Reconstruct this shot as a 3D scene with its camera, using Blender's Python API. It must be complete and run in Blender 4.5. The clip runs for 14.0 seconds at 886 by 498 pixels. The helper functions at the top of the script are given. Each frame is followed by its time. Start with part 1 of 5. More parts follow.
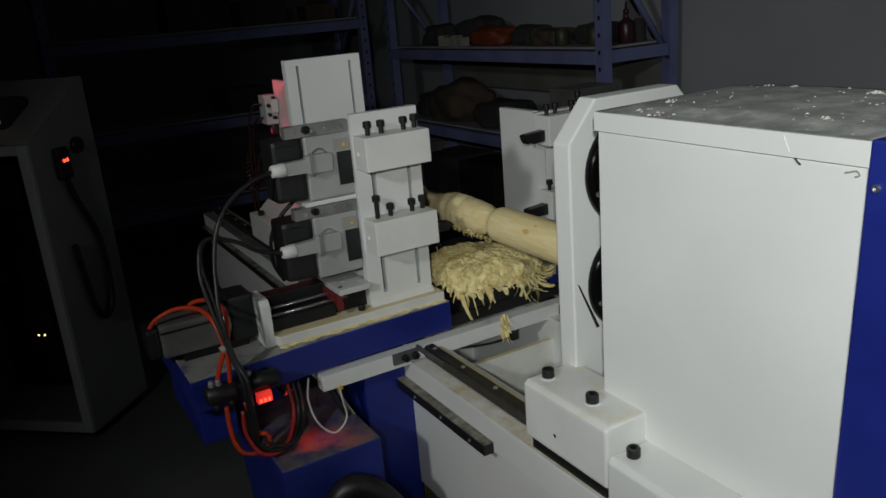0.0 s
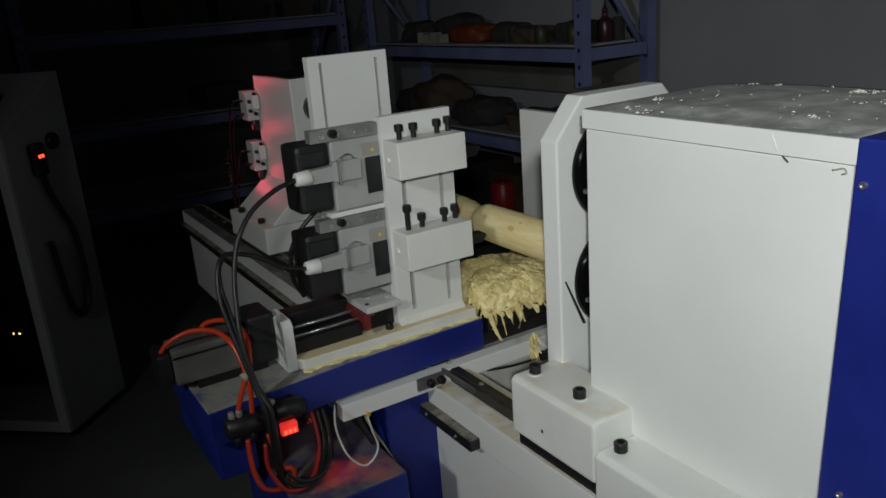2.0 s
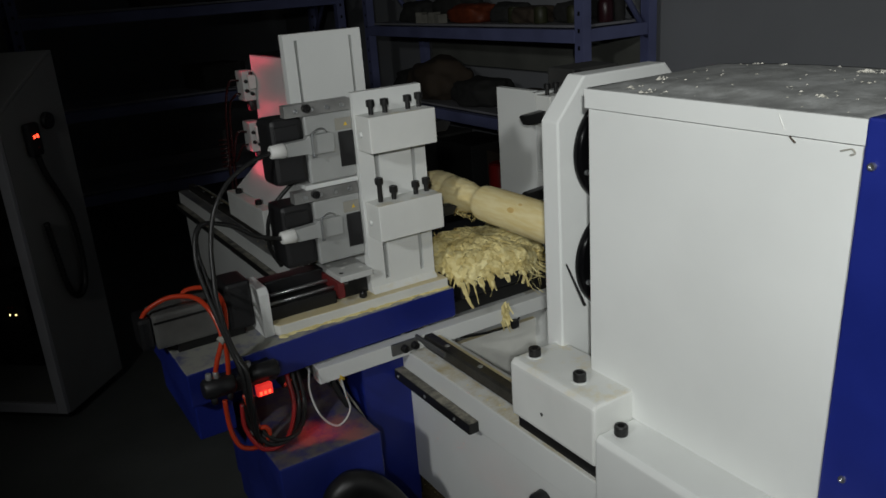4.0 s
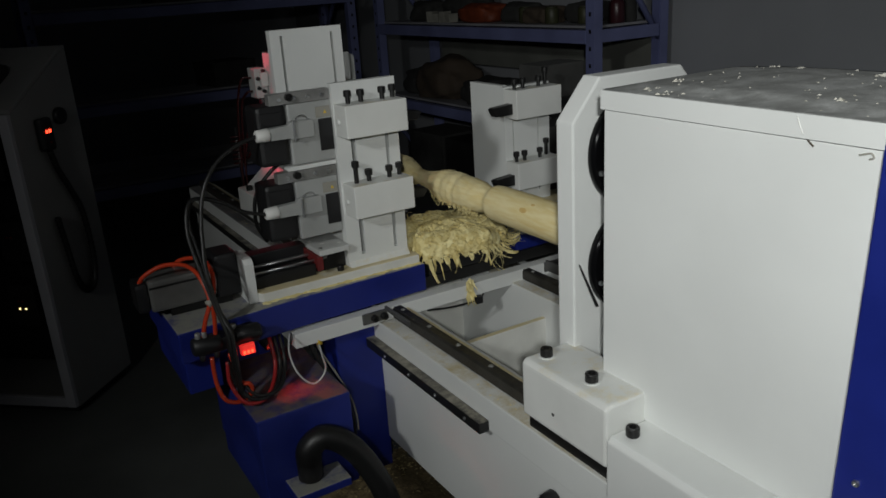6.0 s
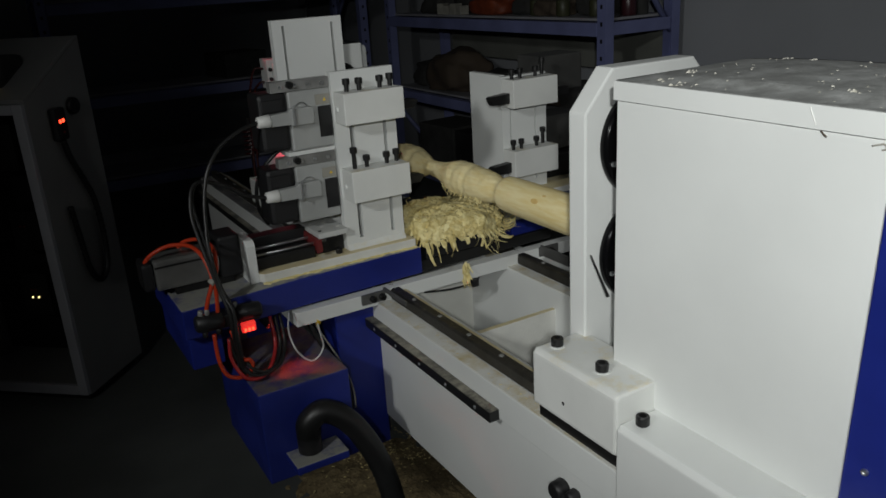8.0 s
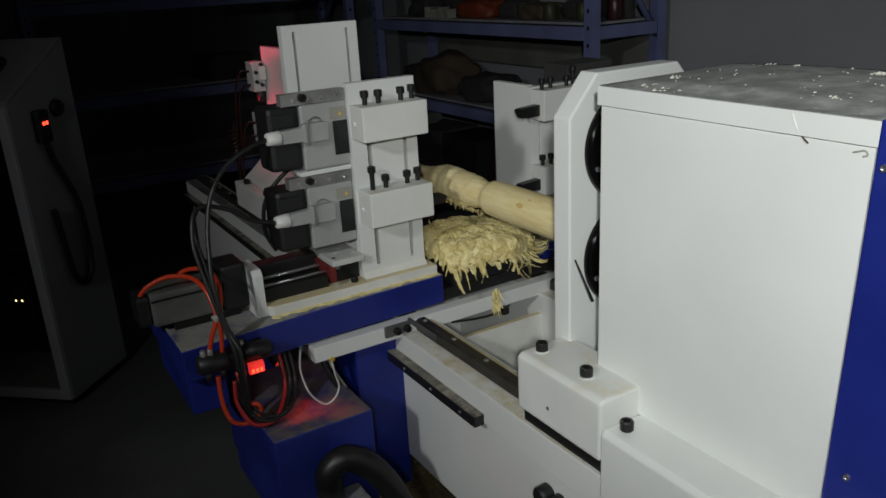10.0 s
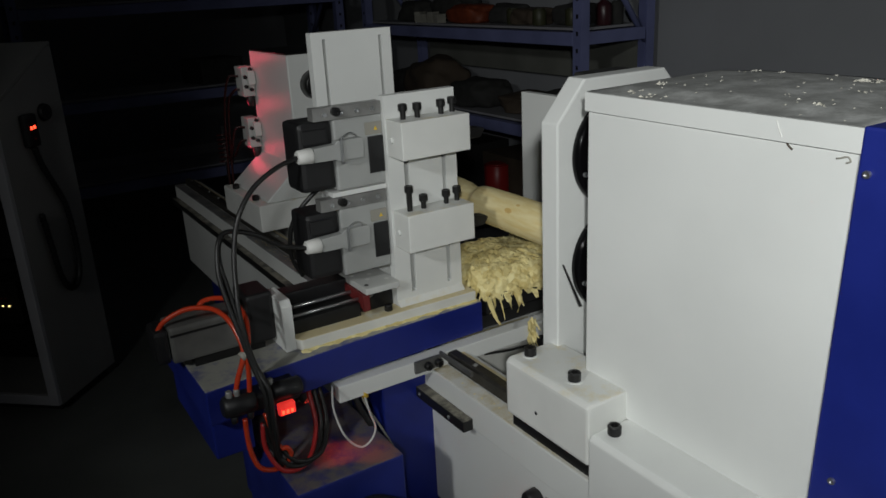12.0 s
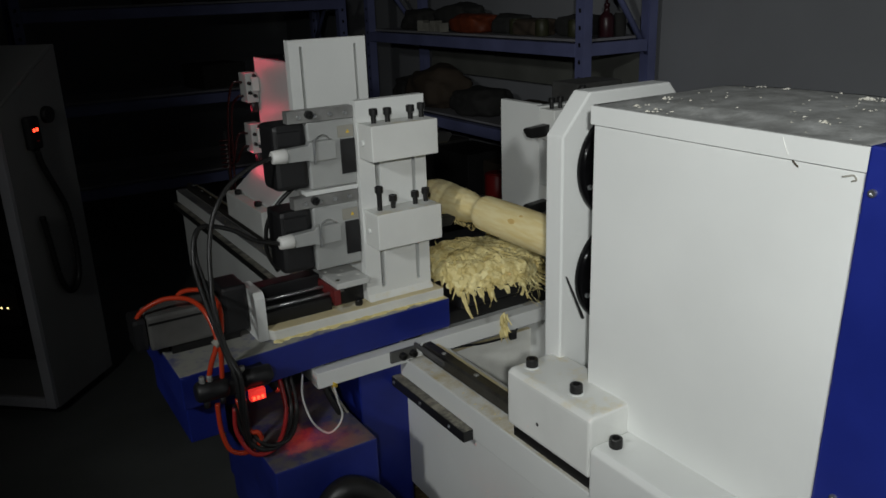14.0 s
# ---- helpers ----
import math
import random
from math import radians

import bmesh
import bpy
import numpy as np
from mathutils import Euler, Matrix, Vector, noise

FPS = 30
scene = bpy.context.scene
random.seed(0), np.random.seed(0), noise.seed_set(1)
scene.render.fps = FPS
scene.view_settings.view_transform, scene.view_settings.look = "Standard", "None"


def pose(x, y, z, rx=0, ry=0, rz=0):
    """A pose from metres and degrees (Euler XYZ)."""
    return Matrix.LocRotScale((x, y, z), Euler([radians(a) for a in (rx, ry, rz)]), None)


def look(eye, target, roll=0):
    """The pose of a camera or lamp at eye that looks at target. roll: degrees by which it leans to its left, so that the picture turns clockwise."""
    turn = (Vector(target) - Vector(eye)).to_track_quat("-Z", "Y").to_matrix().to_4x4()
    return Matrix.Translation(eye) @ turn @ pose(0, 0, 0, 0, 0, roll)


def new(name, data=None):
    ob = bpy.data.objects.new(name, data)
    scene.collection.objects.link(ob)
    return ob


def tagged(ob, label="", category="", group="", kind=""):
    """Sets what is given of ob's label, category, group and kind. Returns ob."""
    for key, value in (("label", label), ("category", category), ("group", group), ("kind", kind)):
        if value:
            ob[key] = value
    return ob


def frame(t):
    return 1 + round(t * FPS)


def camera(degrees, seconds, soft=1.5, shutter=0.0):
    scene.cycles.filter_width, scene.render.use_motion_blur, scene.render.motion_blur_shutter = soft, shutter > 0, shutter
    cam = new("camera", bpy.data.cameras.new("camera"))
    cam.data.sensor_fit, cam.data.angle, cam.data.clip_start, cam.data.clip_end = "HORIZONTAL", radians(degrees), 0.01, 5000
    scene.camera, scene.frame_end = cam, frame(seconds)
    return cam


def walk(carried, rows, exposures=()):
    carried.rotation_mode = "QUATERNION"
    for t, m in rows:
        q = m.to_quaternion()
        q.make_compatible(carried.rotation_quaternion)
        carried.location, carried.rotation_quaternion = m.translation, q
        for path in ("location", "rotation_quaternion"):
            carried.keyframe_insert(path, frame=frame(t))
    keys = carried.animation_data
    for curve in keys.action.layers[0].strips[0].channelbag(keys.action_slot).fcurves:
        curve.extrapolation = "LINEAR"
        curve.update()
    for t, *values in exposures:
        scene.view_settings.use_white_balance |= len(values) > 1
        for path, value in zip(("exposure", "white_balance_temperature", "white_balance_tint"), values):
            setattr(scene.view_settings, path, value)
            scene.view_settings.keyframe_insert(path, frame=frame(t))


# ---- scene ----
cam = camera(58.96, 14.0, soft=1.6)
ROWS = [  # seconds, x, y, z, yaw, pitch, roll
    (0.0, 0.020, -0.004, 1.521, -30.45, -17.31, 4.69),
    (0.5, 0.006, -0.003, 1.524, -31.32, -17.30, 4.28),
    (1.0, 0.006, 0.008, 1.522, -31.66, -17.37, 4.06),
    (1.5, 0.007, 0.006, 1.521, -32.04, -17.51, 4.09),
    (2.0, 0.005, 0.003, 1.522, -32.10, -17.64, 4.22),
    (2.5, 0.006, 0.007, 1.517, -32.05, -17.90, 4.01),
    (3.0, 0.011, 0.014, 1.517, -32.26, -18.52, 4.19),
    (5.5, 0.003, 0.017, 1.518, -31.82, -19.01, 3.72),
    (6.0, -0.001, 0.019, 1.519, -31.58, -18.97, 3.53),
    (6.5, -0.008, 0.018, 1.517, -31.28, -19.05, 3.52),
    (7.0, -0.012, 0.016, 1.517, -30.96, -19.19, 3.49),
    (9.5, -0.011, 0.012, 1.517, -31.09, -19.51, 2.98),
    (10.0, -0.005, 0.014, 1.518, -31.69, -19.26, 3.01),
    (10.5, -0.004, 0.011, 1.518, -32.09, -19.07, 3.05),
    (11.0, -0.000, 0.014, 1.519, -32.43, -19.06, 3.15),
    (11.5, -0.000, 0.013, 1.520, -32.53, -19.05, 3.34),
    (12.0, -0.003, 0.011, 1.520, -32.36, -18.99, 2.83),
    (12.5, -0.002, 0.008, 1.520, -32.55, -18.87, 2.81),
    (13.0, -0.004, 0.010, 1.521, -32.66, -18.79, 2.77),
    (13.5, -0.004, 0.010, 1.522, -32.60, -18.73, 2.41),
    (14.0, -0.012, 0.014, 1.525, -32.24, -18.43, 1.93),
]
# the film camera's own slight changes of exposure
EXPOSURES = [(0.0, 0.0), (5.5, -0.02), (7.0, 0.06), (9.5, 0.16), (11.0, 0.03), (12.5, -0.03), (14.0, 0.0)]
walk(cam, [(t, pose(x, y, z, 90 + pitch, roll, yaw)) for t, x, y, z, yaw, pitch, roll in ROWS], EXPOSURES)

# travel of the carriage along the bed, feed of the tool slide across it
TRAVEL = [
    (0.00, 0.0000, -0.0079),
    (0.50, -0.0330, -0.0027),
    (1.00, -0.0777, -0.0076),
    (1.50, -0.1083, -0.0075),
    (2.00, -0.1535, 0.0053),
    (2.50, -0.2010, 0.0092),
    (3.00, -0.1492, 0.0050),
    (4.25, -0.0470, 0.0010),
    (5.50, 0.0542, 0.0074),
    (6.00, 0.1080, 0.0084),
    (6.50, 0.1601, 0.0005),
    (7.00, 0.2016, 0.0006),
    (7.25, 0.2120, 0.0010),
    (8.40, 0.1280, 0.0060),
    (9.50, 0.0376, 0.0053),
    (10.00, -0.0071, -0.0074),
    (10.50, -0.0385, -0.0059),
    (11.00, -0.0828, -0.0009),
    (11.50, -0.1160, -0.0065),
    (12.00, -0.1654, 0.0068),
    (12.50, -0.1929, 0.0081),
    (13.00, -0.1394, 0.0027),
    (13.50, -0.0973, -0.0034),
    (14.00, -0.0701, -0.0093),
]

# ---- world and light ----
world = bpy.data.worlds.new("night")
world.use_nodes = True
world.node_tree.nodes["Background"].inputs[0].default_value = (0.55, 0.65, 1.0, 1)
world.node_tree.nodes["Background"].inputs[1].default_value = 0.011
scene.world = world
scene.view_settings.exposure = 0.0


def spot(name, eye, target, watts, cone, colour, radius):
    lamp = bpy.data.lights.new(name, "SPOT")
    lamp.energy, lamp.spot_size, lamp.spot_blend, lamp.color, lamp.shadow_soft_size = watts, radians(cone), 1.0, colour, radius
    ob = new(name, lamp)
    ob.matrix_world = look(eye, target)
    return ob


# the one work light, high on the operator's side
spot("work_light", (-1.6, -0.05, 2.35), (1.0, 0.8, 1.38), 78, 97, (0.96, 0.985, 0.97), 0.1)
# the second one, over the shoulder of the camera
spot("shoulder_light", (-0.27, -0.38, 1.73), (0.86, 0.76, 1.38), 62, 62, (0.96, 0.985, 0.97), 0.03)
# indicator of the tailstock's valves
for lamp_height in (1.33, 1.182, 1.045):
    spot("valve_indicator_light", (0.735, 2.374, lamp_height), (0.79, 2.29, lamp_height), 0.11, 150, (1.0, 0.06, 0.12), 0.015)




# ---- materials ----
def material(name, base, rough=0.5, metal=0.0, vary=0.12, scale=6.0, bump=0.15, fine=220.0, dust=None, dust_amount=0.5, spec=0.5, emit=None, coat=0.0, chips=None):
    """Paint, metal or plastic: stains at one scale, grain at another; dust gathers on faces that look up."""
    m = bpy.data.materials.new(name)
    m.use_nodes = True
    nt = m.node_tree
    n, l = nt.nodes, nt.links
    b = n["Principled BSDF"]
    geo = n.new("ShaderNodeTexCoord")
    big = n.new("ShaderNodeTexNoise")
    big.inputs["Scale"].default_value, big.inputs["Detail"].default_value = scale, 6.0
    small = n.new("ShaderNodeTexNoise")
    small.inputs["Scale"].default_value, small.inputs["Detail"].default_value = fine, 3.0
    l.new(geo.outputs["Object"], big.inputs["Vector"])
    l.new(geo.outputs["Object"], small.inputs["Vector"])
    ramp = n.new("ShaderNodeMapRange")
    ramp.inputs["From Min"].default_value, ramp.inputs["From Max"].default_value = 0.3, 0.7
    ramp.inputs["To Min"].default_value, ramp.inputs["To Max"].default_value = 1 - vary, 1 + vary * 0.35
    l.new(big.outputs["Fac"], ramp.inputs["Value"])
    mul = n.new("ShaderNodeMix")
    mul.data_type, mul.blend_type = "RGBA", "MULTIPLY"
    mul.inputs["Factor"].default_value = 1.0
    mul.inputs[6].default_value = (*base, 1)
    l.new(ramp.outputs["Result"], mul.inputs[7])
    colour = mul.outputs[2]
    if chips:
        spots = n.new("ShaderNodeTexVoronoi")
        spots.inputs["Scale"].default_value = chips[1]
        l.new(geo.outputs["Object"], spots.inputs["Vector"])
        small_spots = n.new("ShaderNodeMath")
        small_spots.operation, small_spots.inputs[1].default_value = "LESS_THAN", chips[2]
        l.new(spots.outputs["Distance"], small_spots.inputs[0])
        mixed = n.new("ShaderNodeMix")
        mixed.data_type = "RGBA"
        l.new(small_spots.outputs[0], mixed.inputs["Factor"])
        l.new(colour, mixed.inputs[6])
        mixed.inputs[7].default_value = (*chips[0], 1)
        colour = mixed.outputs[2]
    rough_in = n.new("ShaderNodeMapRange")
    rough_in.inputs["To Min"].default_value, rough_in.inputs["To Max"].default_value = max(rough - 0.12, 0.04), min(rough + 0.15, 1)
    l.new(big.outputs["Fac"], rough_in.inputs["Value"])
    rough_out = rough_in.outputs["Result"]
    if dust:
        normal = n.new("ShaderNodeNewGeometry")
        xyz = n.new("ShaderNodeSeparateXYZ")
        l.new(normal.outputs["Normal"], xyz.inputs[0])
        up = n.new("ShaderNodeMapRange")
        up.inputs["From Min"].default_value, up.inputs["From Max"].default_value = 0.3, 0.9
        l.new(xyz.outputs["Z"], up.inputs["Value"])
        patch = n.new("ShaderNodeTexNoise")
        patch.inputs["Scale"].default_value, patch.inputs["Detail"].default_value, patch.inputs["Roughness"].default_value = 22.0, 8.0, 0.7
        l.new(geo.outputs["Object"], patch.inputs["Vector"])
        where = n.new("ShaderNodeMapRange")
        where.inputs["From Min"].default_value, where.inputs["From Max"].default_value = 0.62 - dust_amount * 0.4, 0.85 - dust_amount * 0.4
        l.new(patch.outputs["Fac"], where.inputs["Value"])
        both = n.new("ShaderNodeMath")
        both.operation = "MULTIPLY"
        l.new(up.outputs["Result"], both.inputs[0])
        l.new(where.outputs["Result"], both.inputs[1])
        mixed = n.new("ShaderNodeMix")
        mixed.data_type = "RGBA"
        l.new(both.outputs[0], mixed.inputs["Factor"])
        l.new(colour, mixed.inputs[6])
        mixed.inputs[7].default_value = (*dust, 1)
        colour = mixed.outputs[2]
    l.new(colour, b.inputs["Base Color"])
    l.new(rough_out, b.inputs["Roughness"])
    b.inputs["Metallic"].default_value = metal
    b.inputs["Specular IOR Level"].default_value = spec
    b.inputs["Coat Weight"].default_value = coat
    if bump:
        bp = n.new("ShaderNodeBump")
        bp.inputs["Strength"].default_value, bp.inputs["Distance"].default_value = bump, 0.002
        l.new(small.outputs["Fac"], bp.inputs["Height"])
        l.new(bp.outputs["Normal"], b.inputs["Normal"])
    if emit:
        b.inputs["Emission Color"].default_value, b.inputs["Emission Strength"].default_value = (*emit[0], 1), emit[1]
    return m


DUST = (0.66, 0.57, 0.34)
WHITE = material("white_paint", (0.74, 0.755, 0.735), 0.42, vary=0.1, scale=3.0, bump=0.04, fine=90)
WHITE_DUSTY = material("dusty_white_paint", (0.74, 0.75, 0.72), 0.5, vary=0.1, scale=9, bump=0.1, dust=DUST, dust_amount=0.28)
WHITE_CREAM = material("white_paint_under_sawdust", (0.74, 0.74, 0.69), 0.6, vary=0.12, scale=14, bump=0.3, dust=DUST, dust_amount=0.9)
WHITE_LEDGE = material("white_ledge_paint", (0.72, 0.72, 0.68), 0.55, vary=0.15, scale=14, bump=0.2, dust=(0.55, 0.47, 0.28), dust_amount=0.45)
# the grey of the top is dust plus the dimness of grazing light
LID = material("dusty_shaded_lid_paint", (0.5, 0.51, 0.5), 0.65, vary=0.3, scale=26, bump=0.35, fine=120, dust=(0.27, 0.275, 0.265), dust_amount=0.62)
BLUE = material("blue_paint", (0.012, 0.023, 0.215), 0.38, vary=0.25, scale=8, bump=0.08, fine=150)
BLUE_DUSTY = material("blue_paint_with_grey_dust", (0.012, 0.023, 0.21), 0.42, vary=0.25, scale=8, bump=0.2, dust=(0.3, 0.3, 0.27), dust_amount=0.85)
BLUE_SCUFFED = material("scuffed_blue_paint", (0.012, 0.023, 0.2), 0.5, vary=0.3, scale=9, bump=0.2, dust=(0.13, 0.12, 0.12), dust_amount=0.75)
BLACK = material("black_plastic", (0.012, 0.012, 0.013), 0.45, vary=0.2, bump=0.08)
GLOSS = material("glossy_black_enamel", (0.004, 0.004, 0.0045), 0.12, vary=0.1, bump=0.0, spec=0.08)
RUBBER = material("black_rubber", (0.012, 0.012, 0.012), 0.42, vary=0.2, bump=0.1)
OXIDE = material("black_oxide_steel", (0.018, 0.018, 0.018), 0.35, metal=0.3, vary=0.3, bump=0.1)
STEEL = material("bright_steel", (0.5, 0.51, 0.52), 0.3, metal=0.9, vary=0.15, bump=0.05)
BAR_STEEL = material("dusty_black_steel", (0.018, 0.018, 0.018), 0.4, metal=0.2, vary=0.3, bump=0.1, dust=(0.3, 0.28, 0.22), dust_amount=0.6)
BRACKET = material("dull_angle_steel", (0.13, 0.13, 0.125), 0.4, metal=0.4, vary=0.3, scale=25, bump=0.15)
DARK_STEEL = material("oily_rail_steel", (0.05, 0.047, 0.04), 0.4, metal=0.5, vary=0.5, scale=30, bump=0.3, dust=(0.3, 0.27, 0.18), dust_amount=0.12)
GREY_STEEL = material("ground_steel", (0.3, 0.3, 0.29), 0.42, metal=0.4, vary=0.3, scale=25, bump=0.15)
ALU = material("cast_aluminium", (0.42, 0.43, 0.42), 0.45, metal=0.25, vary=0.12, scale=12, bump=0.1)
ALU_PALE = material("pale_aluminium", (0.62, 0.63, 0.61), 0.45, metal=0.1, vary=0.12, scale=12, bump=0.1)
CONN = material("white_nylon", (0.75, 0.75, 0.72), 0.5, vary=0.1, bump=0.05)
ORANGE = material("orange_air_tube", (0.5, 0.045, 0.015), 0.25, vary=0.1, bump=0.0)
RED_WIPER = material("red_wiper_rubber", (0.16, 0.018, 0.018), 0.5, vary=0.3, scale=60, bump=0.2)
RED_GLOW = material("red_indicator", (0.9, 0.08, 0.05), 0.3, vary=0.0, bump=0.0, emit=((1.0, 0.035, 0.03), 0.55))
RED_DOT = material("red_led", (0.9, 0.05, 0.03), 0.3, vary=0.0, bump=0.0, emit=((1.0, 0.05, 0.02), 4.0))
AMBER_DOT = material("amber_led", (0.9, 0.7, 0.2), 0.3, vary=0.0, bump=0.0, emit=((1.0, 0.75, 0.3), 2.5))
RED_TUBE = material("dark_red_air_tube", (0.03, 0.004, 0.004), 0.3, vary=0.1, bump=0.0)
RED_UNDER = material("red_lamp_lens", (0.9, 0.05, 0.03), 0.3, vary=0.0, bump=0.0, emit=((1.0, 0.05, 0.03), 330.0))
RED_DIM = material("dark_red_plastic", (0.35, 0.02, 0.02), 0.4, vary=0.2, bump=0.05)
YELLOW = material("yellow_sticker", (0.75, 0.5, 0.04), 0.5, vary=0.05, bump=0.0)
PAPER = material("grey_label", (0.3, 0.29, 0.25), 0.6, vary=0.1, bump=0.0)
FLOOR_M = material("dark_painted_concrete", (0.15, 0.16, 0.15), 0.55, vary=0.35, scale=2.2, bump=0.25, fine=60)
# unseen ceiling, whiter than the walls to bounce light into the dark side
CEILING_M = material("bounce_white_ceiling", (0.7, 0.71, 0.72), 0.9, vary=0.1, scale=1.0, bump=0.1, fine=40)
WALL_M = material("grey_white_plaster", (0.3, 0.31, 0.33), 0.85, vary=0.15, scale=1.4, bump=0.2, fine=40)
RACK_M = material("blue_grey_rack_paint", (0.17, 0.19, 0.37), 0.45, vary=0.25, scale=5, bump=0.1)
RACK_B = material("grey_shelf_sheet", (0.3, 0.3, 0.32), 0.5, vary=0.25, scale=5, bump=0.1)
CARTON = material("brown_carton", (0.075, 0.055, 0.038), 0.85, vary=0.3, scale=8, bump=0.1)
CLOTH = material("dark_sacking", (0.038, 0.038, 0.036), 0.9, vary=0.4, scale=15, bump=0.4)
ORANGE_BAG = material("orange_plastic", (0.2, 0.04, 0.012), 0.6, vary=0.5, scale=16, bump=0.2)
RED_BOTTLE = material("red_bottle_plastic", (0.045, 0.012, 0.016), 0.35, vary=0.2, bump=0.0)
GREEN_CAN = material("olive_tin", (0.05, 0.052, 0.025), 0.5, vary=0.3, scale=10, bump=0.1)
MOTOR_SHELL = material("drawn_motor_shell", (0.2, 0.2, 0.19), 0.38, metal=0.5, vary=0.25, scale=25, bump=0.1)
GREY_CAB = material("grey_cabinet_paint", (0.3, 0.3, 0.29), 0.5, vary=0.15, scale=3, bump=0.06)
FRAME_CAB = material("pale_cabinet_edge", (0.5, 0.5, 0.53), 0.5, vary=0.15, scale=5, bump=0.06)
GREASY = material("greasy_grey_paint", (0.2, 0.2, 0.205), 0.4, vary=0.6, scale=11, bump=0.25, fine=70, dust=(0.36, 0.33, 0.25), dust_amount=0.25)
BAND_SHEET = material("olive_sheet", (0.17, 0.175, 0.155), 0.8, vary=0.25, scale=4, bump=0.15)
SMALL_BOX = material("yellowed_carton_board", (0.3, 0.29, 0.25), 0.7, vary=0.3, scale=14, bump=0.1)
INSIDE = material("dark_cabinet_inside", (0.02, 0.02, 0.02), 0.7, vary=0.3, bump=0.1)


def wood_material(name, base, dark, stretch, rough=0.6):
    m = bpy.data.materials.new(name)
    m.use_nodes = True
    nt = m.node_tree
    n, l = nt.nodes, nt.links
    b = n["Principled BSDF"]
    tc = n.new("ShaderNodeTexCoord")
    mp = n.new("ShaderNodeMapping")
    mp.inputs["Scale"].default_value = stretch
    l.new(tc.outputs["Object"], mp.inputs["Vector"])
    a = n.new("ShaderNodeTexNoise")
    a.inputs["Scale"].default_value, a.inputs["Detail"].default_value = 30, 8
    l.new(mp.outputs["Vector"], a.inputs["Vector"])
    c = n.new("ShaderNodeTexNoise")
    c.inputs["Scale"].default_value, c.inputs["Detail"].default_value = 9, 3
    l.new(tc.outputs["Object"], c.inputs["Vector"])
    ramp = n.new("ShaderNodeValToRGB")
    ramp.color_ramp.elements[0].color, ramp.color_ramp.elements[0].position = (*dark, 1), 0.3
    ramp.color_ramp.elements[1].color, ramp.color_ramp.elements[1].position = (*base, 1), 0.62
    mid = n.new("ShaderNodeMath")
    mid.operation = "ADD"
    half = n.new("ShaderNodeMath")
    half.operation, half.inputs[1].default_value = "MULTIPLY_ADD", 0.5
    half.inputs[2].default_value = -0.25
    l.new(c.outputs["Fac"], half.inputs[0])
    l.new(a.outputs["Fac"], mid.inputs[0])
    l.new(half.outputs[0], mid.inputs[1])
    l.new(mid.outputs[0], ramp.inputs["Fac"])
    l.new(ramp.outputs["Color"], b.inputs["Base Color"])
    b.inputs["Roughness"].default_value = rough
    b.inputs["Subsurface Weight"].default_value = 0.0
    bp = n.new("ShaderNodeBump")
    bp.inputs["Strength"].default_value, bp.inputs["Distance"].default_value = 0.4, 0.002
    l.new(a.outputs["Fac"], bp.inputs["Height"])
    l.new(bp.outputs["Normal"], b.inputs["Normal"])
    return m


WOOD = wood_material("turned_pine", (0.84, 0.73, 0.41), (0.76, 0.61, 0.27), (4, 0.6, 4))
def shaving_material(name, pale, deep, cell):
    """Matted flakes: a tone of its own for each flake and each loose strip."""
    m = bpy.data.materials.new(name)
    m.use_nodes = True
    n, l = m.node_tree.nodes, m.node_tree.links
    b = n["Principled BSDF"]
    tc, geo = n.new("ShaderNodeTexCoord"), n.new("ShaderNodeNewGeometry")
    warp = n.new("ShaderNodeTexNoise")
    warp.inputs["Scale"].default_value, warp.inputs["Detail"].default_value = 26, 4
    l.new(tc.outputs["Object"], warp.inputs["Vector"])
    push = n.new("ShaderNodeVectorMath")
    push.operation, push.inputs[1].default_value = "MULTIPLY_ADD", (0.03, 0.03, 0.03)
    l.new(warp.outputs["Color"], push.inputs[0])
    l.new(tc.outputs["Object"], push.inputs[2])
    flakes = n.new("ShaderNodeTexVoronoi")
    flakes.inputs["Scale"].default_value = cell
    l.new(push.outputs[0], flakes.inputs["Vector"])
    grey = n.new("ShaderNodeSeparateColor")
    l.new(flakes.outputs["Color"], grey.inputs[0])
    total = n.new("ShaderNodeMath")
    total.operation = "ADD"
    l.new(grey.outputs[0], total.inputs[0])
    l.new(geo.outputs["Random Per Island"], total.inputs[1])
    ramp = n.new("ShaderNodeValToRGB")
    ramp.color_ramp.elements[0].color, ramp.color_ramp.elements[0].position = (*deep, 1), 0.15
    ramp.color_ramp.elements[1].color, ramp.color_ramp.elements[1].position = (*pale, 1), 0.85
    half = n.new("ShaderNodeMath")
    half.operation, half.inputs[1].default_value = "MULTIPLY", 0.5
    l.new(total.outputs[0], half.inputs[0])
    l.new(half.outputs[0], ramp.inputs["Fac"])
    l.new(ramp.outputs["Color"], b.inputs["Base Color"])
    b.inputs["Roughness"].default_value = 0.75
    bp = n.new("ShaderNodeBump")
    bp.inputs["Strength"].default_value, bp.inputs["Distance"].default_value = 0.7, 0.004
    l.new(flakes.outputs["Distance"], bp.inputs["Height"])
    l.new(bp.outputs["Normal"], b.inputs["Normal"])
    return m


